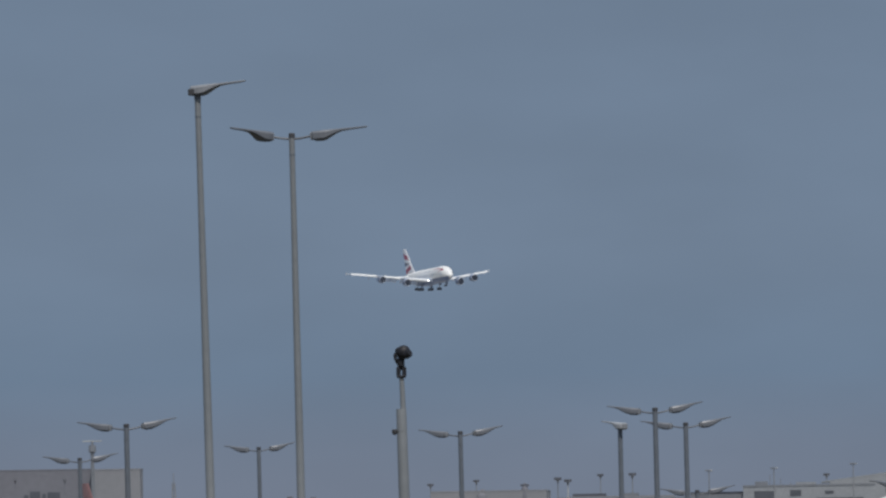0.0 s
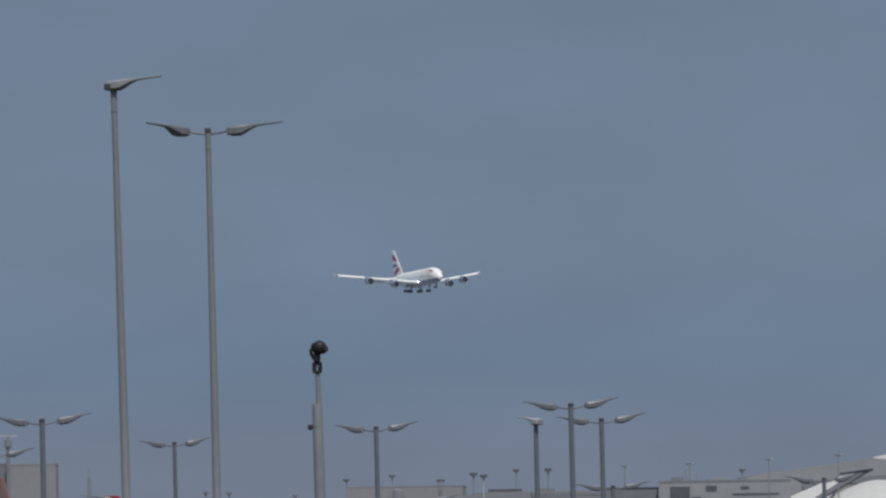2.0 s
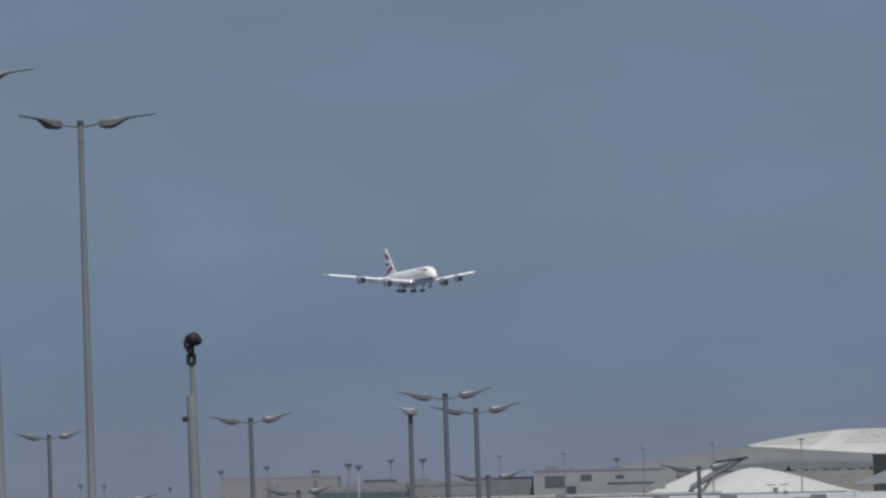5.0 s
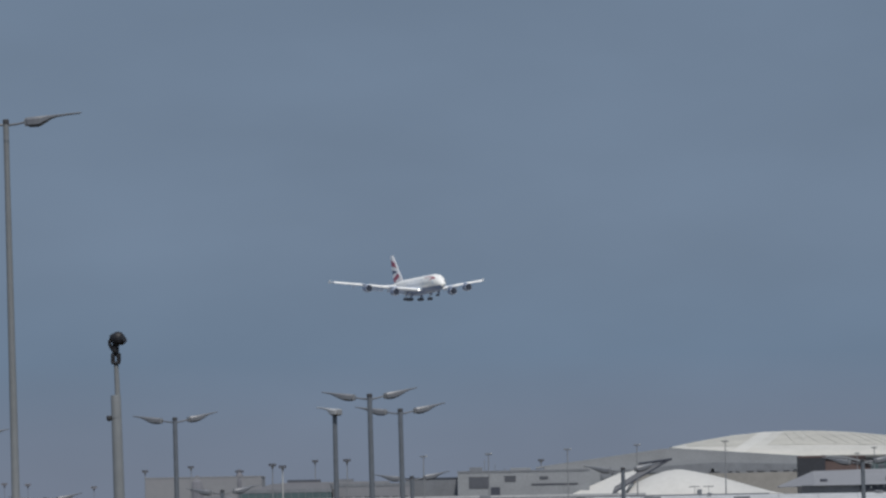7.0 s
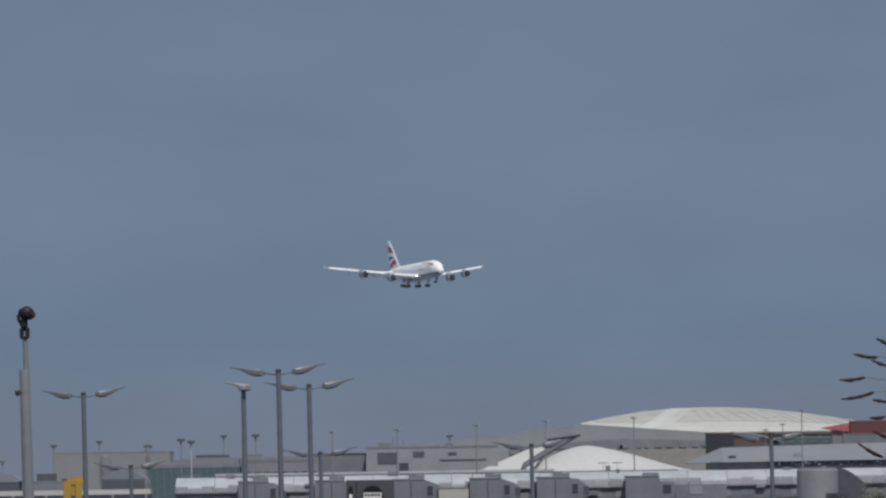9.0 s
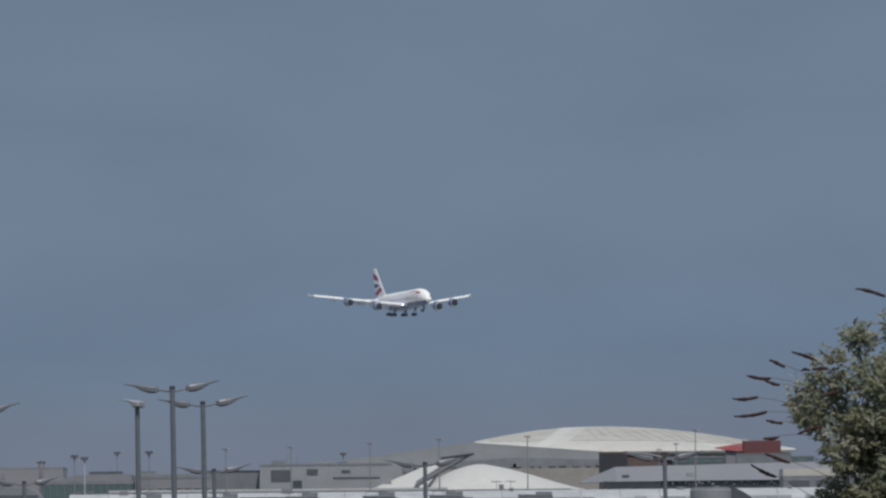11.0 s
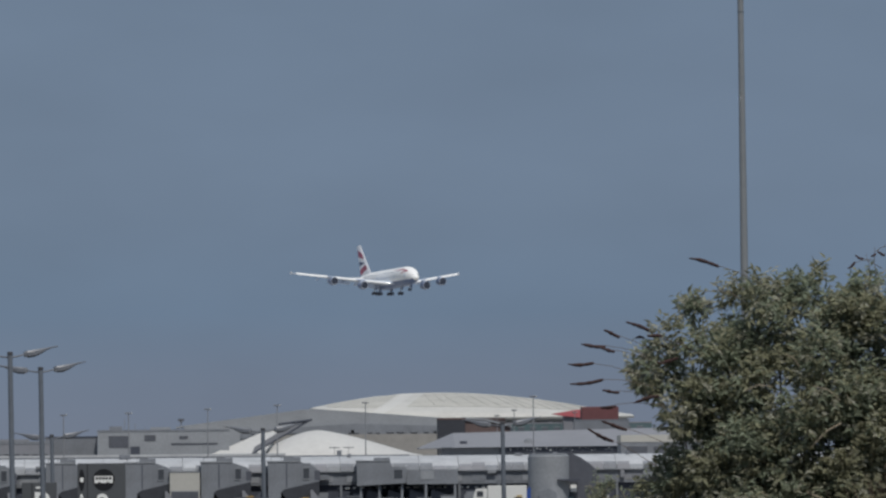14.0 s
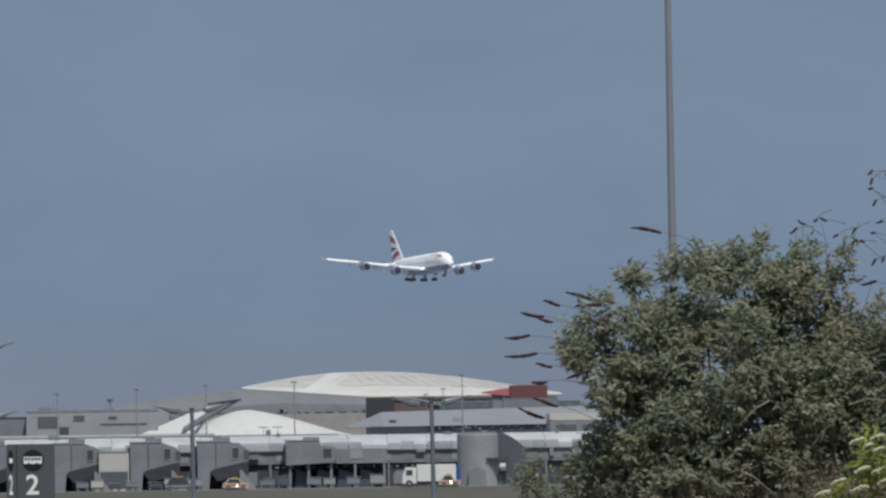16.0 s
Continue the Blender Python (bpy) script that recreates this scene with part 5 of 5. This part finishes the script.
def bush(name, x, y, label, category, blobs, count, size, mats, seed, stems=26, droop=0.35, boughs=0):
    """A many-stemmed shrub: stems from one stool, and leaves in tufts on many small lobes; the first clumps are boughs that stir on their own."""
    rng = random.Random(seed)
    root = thing(name, x, y, 0, label, category)
    base = part("stool", tube(bmesh.new(), [(0, 0, 0), (0.02, 0, 0.25), (0, 0, 0.45)], [0.32, 0.24, 0.12], 10), BARK, root)
    for i in range(stems):
        cx, cy, cz, rx, ry, rz = blobs[i % len(blobs)]
        tip = Vector((cx + rng.uniform(-0.6, 0.6) * rx, cy + rng.uniform(0, 0.6) * ry, cz + rng.uniform(-0.3, 0.7) * rz))
        foot = Vector((rng.uniform(-0.2, 0.2), rng.uniform(-0.1, 0.3), 0.2))
        mid = foot.lerp(tip, 0.5) + Vector((rng.uniform(-0.15, 0.15), rng.uniform(0, 0.15), 0.35))
        pts = [foot, foot.lerp(mid, 0.6) + Vector((0, 0, 0.08)), mid, mid.lerp(tip, 0.55) + Vector((0, 0, 0.07)), tip]
        part("stem", tube(bmesh.new(), pts, [0.03, 0.025, 0.018, 0.009, 0.003], 6), BARK, base)
    sprays = [Spray() for _ in range(boughs + 1)]
    lobes = []
    for i, (cx, cy, cz, rx, ry, rz) in enumerate(blobs):
        n = max(5, int(34 * (rx * rz) ** 0.75))
        for k in range(n):
            v = Vector((rng.gauss(0, 1), rng.gauss(-0.35, 1), rng.gauss(0.1, 1))).normalized()
            f = rng.uniform(0.5, 1.1) if k else 0.1
            r = rng.uniform(0.09, 0.20) * min(1.25, 0.5 + rx)
            lobes.append((i, Vector((cx + v.x * rx * f, cy + v.y * ry * f, cz + v.z * rz * f)), r, v, rng.uniform(-0.5, 0.5)))
        # A core lobe of darker tone paints the shade inside the clump.
        lobes.append((i, Vector((cx, cy + 0.1, cz)), min(rx, rz) * 0.8, Vector((0, 0, 1)), -0.6))
    weights = [l[2] ** 2.2 for l in lobes]
    twigs = bmesh.new()
    made = 0
    while made < count:
        i, c, r, out, tone = rng.choices(lobes, weights)[0]
        v = Vector((rng.gauss(0, 1), rng.gauss(-0.2, 1), rng.gauss(0.1, 1))).normalized()
        f = rng.random() ** 0.45
        p = c + v * r * f
        grow = (v * 0.7 + out * 0.5 + Vector((0, 0, 0.35)) + Vector((rng.uniform(-0.4, 0.4), rng.uniform(-0.4, 0.4), rng.uniform(-0.3, 0.4)))).normalized()
        ln = rng.uniform(0.05, 0.16)
        if rng.random() < 0.06:
            tube(twigs, [p, p + grow * ln * 0.5 + Vector((0, 0, 0.01)), p + grow * ln], [0.004, 0.003, 0.0015], 4)
        # Outer leaves lean paler and inner ones deeper, shading put into colour.
        t = tone + rng.uniform(-0.45, 0.45) + 0.5 * (f - 0.75)
        slot = 0 if t > -0.12 else 1
        if len(mats) > 2 and rng.random() < 0.10 + 0.22 * (t > 0.35):
            slot = 2
        spray = sprays[i if i < boughs else boughs]
        for k in range(rng.randint(6, 10)):
            q = p + grow * ln * (k / 9)
            a = rng.uniform(0, 2 * math.pi)
            side = Vector((math.cos(a), math.sin(a), rng.uniform(-0.9, 0.7)))
            d = (side * 0.8 + grow * 0.7 - Vector((0, 0, droop))).normalized()
            spray.add(slot, q, d, Vector((rng.gauss(0, 0.8), rng.gauss(-1.1, 0.7), rng.gauss(0.9, 0.7))), size * rng.uniform(0.55, 1.25), size * rng.uniform(0.22, 0.36))
            made += 1
    tagged(part("twig", twigs, TWIG, root), "fine pale dry twigs", kind="stuff")
    made_boughs = [s.link("bough", mats, root, "stirring leafy bough") for s in sprays[:boughs]]
    sprays[-1].link("foliage", mats, root, "dense mixed green leaves")
    return root, made_boughs


# clumps: centre and radii from the foot of the bush
CLUMPS = [(-0.26, 0.1, 4.39, 0.05, 0.08, 0.02), (0.24, 0.1, 4.48, 0.17, 0.3, 0.22), (0.59, 0.1, 4.50, 0.28, 0.3, 0.22), (0.92, 0.1, 4.40, 0.20, 0.3, 0.20),
          (1.33, 0.1, 4.42, 0.11, 0.15, 0.29), (-0.63, 0.0, 3.90, 0.28, 0.33, 0.31),
          (0.02, 0.0, 3.97, 0.42, 0.45, 0.43), (0.72, 0.0, 3.97, 0.58, 0.5, 0.46), (1.38, 0.1, 3.78, 0.38, 0.4, 0.40), (1.14, 0.1, 4.08, 0.26, 0.3, 0.24), (1.08, 0.1, 3.62, 0.26, 0.3, 0.28), (1.68, 0.1, 3.75, 0.40, 0.4, 0.40),
          (-0.37, -0.1, 3.62, 0.38, 0.4, 0.33), (0.06, -0.1, 3.36, 0.55, 0.5, 0.45), (0.85, -0.1, 3.28, 0.70, 0.6, 0.55), (1.55, 0.0, 3.20, 0.50, 0.5, 0.60), (-0.50, 0.0, 3.02, 0.22, 0.4, 0.26),
          (0.00, -0.1, 2.85, 0.60, 0.6, 0.42), (0.90, -0.1, 2.75, 0.75, 0.6, 0.48), (-0.66, 0.0, 2.72, 0.26, 0.3, 0.22), (0.3, 0.0, 1.9, 1.1, 0.8, 0.7), (1.3, 0.1, 1.8, 0.9, 0.8, 0.8), (-0.3, 0.0, 1.2, 0.8, 0.7, 0.9)]
BUSH, BOUGHS = bush("butterfly_bush", 4.55, 70, "large grey-green butterfly bush with dried brown flower spikes", "bush", CLUMPS, 158000, 0.07, [LEAF, LEAF_DEEP, LEAF_PALE], 3, 21, 0.3, 6)
bush("low_shrub", 3.64, 74, "small olive shrub beside the butterfly bush", "bush", [(0.03, 0, 2.95, 0.05, 0.06, 0.05), (-0.02, 0, 2.82, 0.05, 0.06, 0.05), (0.12, 0, 2.78, 0.05, 0.06, 0.05), (0.06, 0, 2.6, 0.06, 0.08, 0.1), (0.05, 0, 2.3, 0.12, 0.15, 0.2), (0.05, 0, 1.5, 0.2, 0.2, 0.5)], 2700, 0.05, [LEAF, LEAF_DEEP], 8, 8)


def elder():
    root, _ = bush("elder_shrub", 4.95, 55, "fresh green elder shrub with flat cream blossom heads", "bush",
                [(-0.05, 0, 2.88, 0.22, 0.25, 0.30), (-0.30, 0, 2.66, 0.26, 0.25, 0.20), (0.22, 0, 3.0, 0.28, 0.3, 0.45), (0.0, 0, 2.2, 0.6, 0.4, 0.5), (0, 0, 1.1, 0.6, 0.4, 0.9)], 7000, 0.085, [LEAF_ELDER, LEAF_ELDER], 5, 12, 0.3)
    rng = random.Random(7)
    # place, height and breadth of each flat head; they tip up towards the light
    for bx, bz, w in ((-0.258, 3.114, 0.05), (-0.137, 3.136, 0.045), (-0.128, 3.06, 0.04), (-0.226, 2.942, 0.05), (-0.371, 2.872, 0.045), (-0.468, 2.802, 0.045), (-0.252, 2.823, 0.062),
                      (-0.113, 2.937, 0.06), (-0.093, 2.868, 0.05), (-0.189, 3.085, 0.03), (0.02, 2.99, 0.06), (0.06, 3.12, 0.06), (0.1, 2.8, 0.06)):
        bm = bmesh.new()
        for k in range(70):
            a, f = rng.uniform(0, 6.28), rng.random() ** 0.5
            x_, y_ = f * math.cos(a), f * math.sin(a)
            c = Vector((bx + w * x_, -0.30 + w * y_, bz + w * (0.32 * x_ - 0.22 * y_) + 0.01 * (1 - f * f) + rng.uniform(-0.004, 0.004)))
            v = bmesh.ops.create_icosphere(bm, subdivisions=1, radius=rng.uniform(0.005, 0.009))["verts"]
            bmesh.ops.translate(bm, vec=c, verts=v)
        part("blossom", bm, BLOSSOM, root, "flat cream flower head")


elder()


def spike(parent, p, d, length):
    """A dried flower spike: a knobbly tapered rod on a thin stalk that runs back into the bush."""
    rng = random.Random(int(p.x * 1000 + p.z * 77))
    d = d.normalized()
    pts, rad = [], []
    n = 12
    for k in range(n + 1):
        u = k / n
        pts.append(p + d * length * u + Vector((0, 0, 0.012 * math.sin(3.1 * u + p.x * 9))))
        rad.append((0.004 + 0.011 * math.sin(math.pi * min(1, 0.15 + 0.85 * u)) ** 0.7) * rng.uniform(0.75, 1.25) * (1.0 if length > 0.11 else 0.72))
    pts = [q - p for q in pts]
    body = part("flower_spike", tube(bmesh.new(), pts, rad, 6), SPIKE, parent, "dried dark brown flower spike", True)
    body.location = p
    k = 1.0 if length > 0.11 else 0.4
    back = [Vector((0, 0, 0)), k * (-d * 0.12 + Vector((0.02, 0, -0.02))), k * (-d * 0.3 + Vector((0.08, 0, -0.09)))]
    part("stalk", tube(bmesh.new(), back, [0.0022, 0.0022, 0.003], 5), BARK, body)
    return body


def spikes():
    rng = random.Random(21)
    # x, height, length, slope of each spike about the crown's windward edge
    rows = [(-0.06, 4.79, 0.24, -0.18), (-1.08, 3.99, 0.20, 0.06), (-1.03, 3.86, 0.26, 0.16), (-0.91, 3.78, 0.13, 0.0), (-0.97, 4.155, 0.19, -0.10), (-0.91, 4.10, 0.12, -0.12), (-0.85, 4.24, 0.13, -0.22),
            (-0.60, 4.27, 0.22, -0.42), (-0.53, 4.21, 0.12, -0.2), (-0.66, 4.20, 0.07, -0.1), (-0.95, 3.66, 0.13, 0.2), (-0.88, 3.47, 0.2, -0.28), (-0.98, 3.36, 0.22, -0.42), (-0.42, 4.03, 0.18, 0.2), (-0.62, 3.72, 0.2, 0.25),
            (0.99, 4.80, 0.07, 0.6), (1.06, 4.82, 0.07, -0.5), (1.15, 4.88, 0.055, 1.1), (1.22, 4.875, 0.06, -0.1), (1.32, 4.75, 0.06, 0.9), (1.46, 4.78, 0.06, 1.2), (1.47, 4.70, 0.055, 0.4), (1.52, 4.68, 0.06, -0.7),
            (1.59, 5.22, 0.045, 0.3), (1.58, 5.16, 0.04, 1.4), (1.595, 5.10, 0.05, -0.6), (1.62, 5.01, 0.045, 0.9), (1.66, 4.83, 0.06, 0.0), (1.60, 4.74, 0.05, -0.6), (1.61, 4.56, 0.05, 0.9), (1.655, 4.565, 0.04, 1.6), (1.61, 4.36, 0.13, -0.05), (1.72, 5.24, 0.05, 0.8)]
    made = []
    for x, z, ln, sl in rows:
        made.append(spike(BUSH, Vector((x, rng.uniform(-0.35, -0.15), z)), Vector((-1, rng.uniform(-0.25, 0.25), -sl)), ln))
    for a, b, bow in (((1.15, 0, 4.3), (1.06, 0, 4.84), -0.04), ((1.22, 0, 4.3), (1.2, 0, 4.87), 0.03), ((1.8, 0, 4.75), (1.59, 0, 5.12), 0.03), ((1.85, 0, 4.9), (1.6, 0, 5.22), 0.05), ((1.45, 0, 4.4), (1.5, 0, 4.85), -0.03),
                      ((1.85, 0, 4.6), (1.62, 0, 4.76), 0.03), ((1.42, 0, 4.0), (1.58, 0, 4.38), 0.05), ((1.8, 0, 4.4), (1.62, 0, 4.56), 0.04), ((1.02, 0, 4.4), (0.99, 0, 4.79), 0.02), ((0.0, 0, 4.45), (-0.28, 0, 4.5), 0.03)):
        a, b = Vector(a), Vector(b)
        part("bare_twig", tube(bmesh.new(), [a, a.lerp(b, 0.35) + Vector((bow, 0, abs(bow))), a.lerp(b, 0.7) + Vector((bow * 0.8, 0, abs(bow))), b], [0.004, 0.003, 0.0022, 0.0015], 5), BARK, BUSH)
    for i in range(12):
        x = rng.uniform(-0.1, 1.4)
        z = rng.uniform(2.6, 4.0)
        a = Vector((x, -0.62, z))
        d = Vector((rng.uniform(-0.5, 0.5), -0.1, rng.uniform(-0.4, 0.5)))
        part("bare_twig", tube(bmesh.new(), [a, a + d * 0.35 + Vector((0, -0.03, 0.03)), a + d * 0.75], [0.007, 0.006, 0.003], 5), TWIG, BUSH)
    return made


SPIKES = spikes()


def dry_stalks():
    rng = random.Random(44)
    verts, faces = [], []
    for i in range(1700):
        x = rng.choice((rng.uniform(-0.95, 0.7), rng.uniform(0.9, 2.2), rng.uniform(1.2, 2.1)))
        top = rng.uniform(2.3, 2.92) if x < 0.8 else rng.uniform(2.2, 3.15) - 0.25 * abs(x - 1.6)
        y = rng.uniform(-1.1, -0.75)
        lean, w = rng.uniform(-0.6, 0.6), rng.uniform(0.002, 0.006)
        n = len(verts)
        for k in range(5):
            u = k / 4
            cx, cy = x + lean * u * u, y + 0.1 * u * rng.uniform(-1, 1)
            verts += [(cx - w * (1 - 0.8 * u), cy, top * u), (cx + w * (1 - 0.8 * u), cy + 0.004, top * u)]
            if k:
                m = n + 2 * k
                faces.append((m - 2, m - 1, m + 1, m))
    me = bpy.data.meshes.new("dry_stalks")
    me.from_pydata(verts, [], faces)
    me.materials.append(DRY)
    ob = new("dry_stalks", me)
    ob.location = (4.55, 70, 0)
    tagged(ob, "dry brown grass stalks standing before the butterfly bush", "dry grass", kind="stuff")


dry_stalks()


# ---------------------------------------------------------------- what moves
FLIGHT = [
    (0, -191.9, 4777.8, 145.14),
    (0.5, -182.0, 4751.1, 143.27),
    (1, -170.9, 4724.5, 141.52),
    (1.5, -160.2, 4697.9, 139.88),
    (2, -149.9, 4671.3, 137.99),
    (2.5, -139.2, 4644.7, 136.24),
    (3, -128.6, 4618.0, 135.06),
    (5.3, -78.9, 4495.6, 126.66),
    (5.5, -74.9, 4484.9, 125.92),
    (6, -64.3, 4458.3, 124.32),
    (6.5, -53.8, 4431.7, 122.37),
    (7, -43.0, 4405.1, 120.30),
    (7.5, -31.9, 4378.5, 118.25),
    (8, -21.4, 4351.8, 116.21),
    (8.5, -10.3, 4325.2, 113.91),
    (9, -0.1, 4298.6, 111.60),
    (9.5, 10.8, 4272.0, 109.36),
    (10, 22.0, 4245.3, 107.05),
    (10.2, 26.1, 4234.7, 106.43),
    (12.5, 74.1, 4112.2, 97.59),
    (13, 85.0, 4085.6, 96.40),
    (13.5, 95.6, 4059.0, 95.04),
    (14, 106.7, 4032.4, 93.32),
    (14.5, 117.1, 4005.8, 92.04),
    (15, 127.7, 3979.1, 90.81),
    (15.5, 138.4, 3952.5, 88.89),
    (16, 149.5, 3925.9, 87.52),
]


# how far the wind bends the crown to one side, in metres
GUSTS = [(0, -0.05), (1, -0.02), (2, -0.07), (3, -0.04), (4, -0.08), (5, -0.05), (6, -0.03), (7, -0.08), (8, -0.05), (9, -0.07), (9.6, -0.04), (10.2, -0.06), (11.3, -0.08),
         (12.5, -0.10), (13, -0.14), (13.5, -0.12), (14, -0.11), (14.5, -0.03), (15, 0.01), (15.5, 0.0), (16, 0.0)]


def motions():
    walk(JET, [(t, pose(x - 1.1, y, z + 3.1, 0.8 - 0.075 * t, -1.95, -68.4 - 0.18 * t)) for t, x, y, z in FLIGHT])
    for ob, (cx, cy, cz, rx, ry, rz) in zip(BOUGHS, CLUMPS):
        k = max(0.1, min(1.0, (cz - 3.8) / 0.7))
        walk(ob, [(t, pose(g * k, 0, -0.45 * abs(g) * k + 0.006 * math.sin(5 * t + cx * 4))) for t, g in GUSTS])
    for i, ob in enumerate(SPIKES):
        x, y, z = ob.location
        k = max(0.15, min(1.0, (z - 3.5) / 0.9))
        walk(ob, [(t, pose(x + g * k, y, z - 0.8 * abs(g) * k + 0.012 * math.sin(3.1 * t + i * 1.7), 0, 4 * math.sin(2.3 * t + i))) for t, g in GUSTS])


motions()
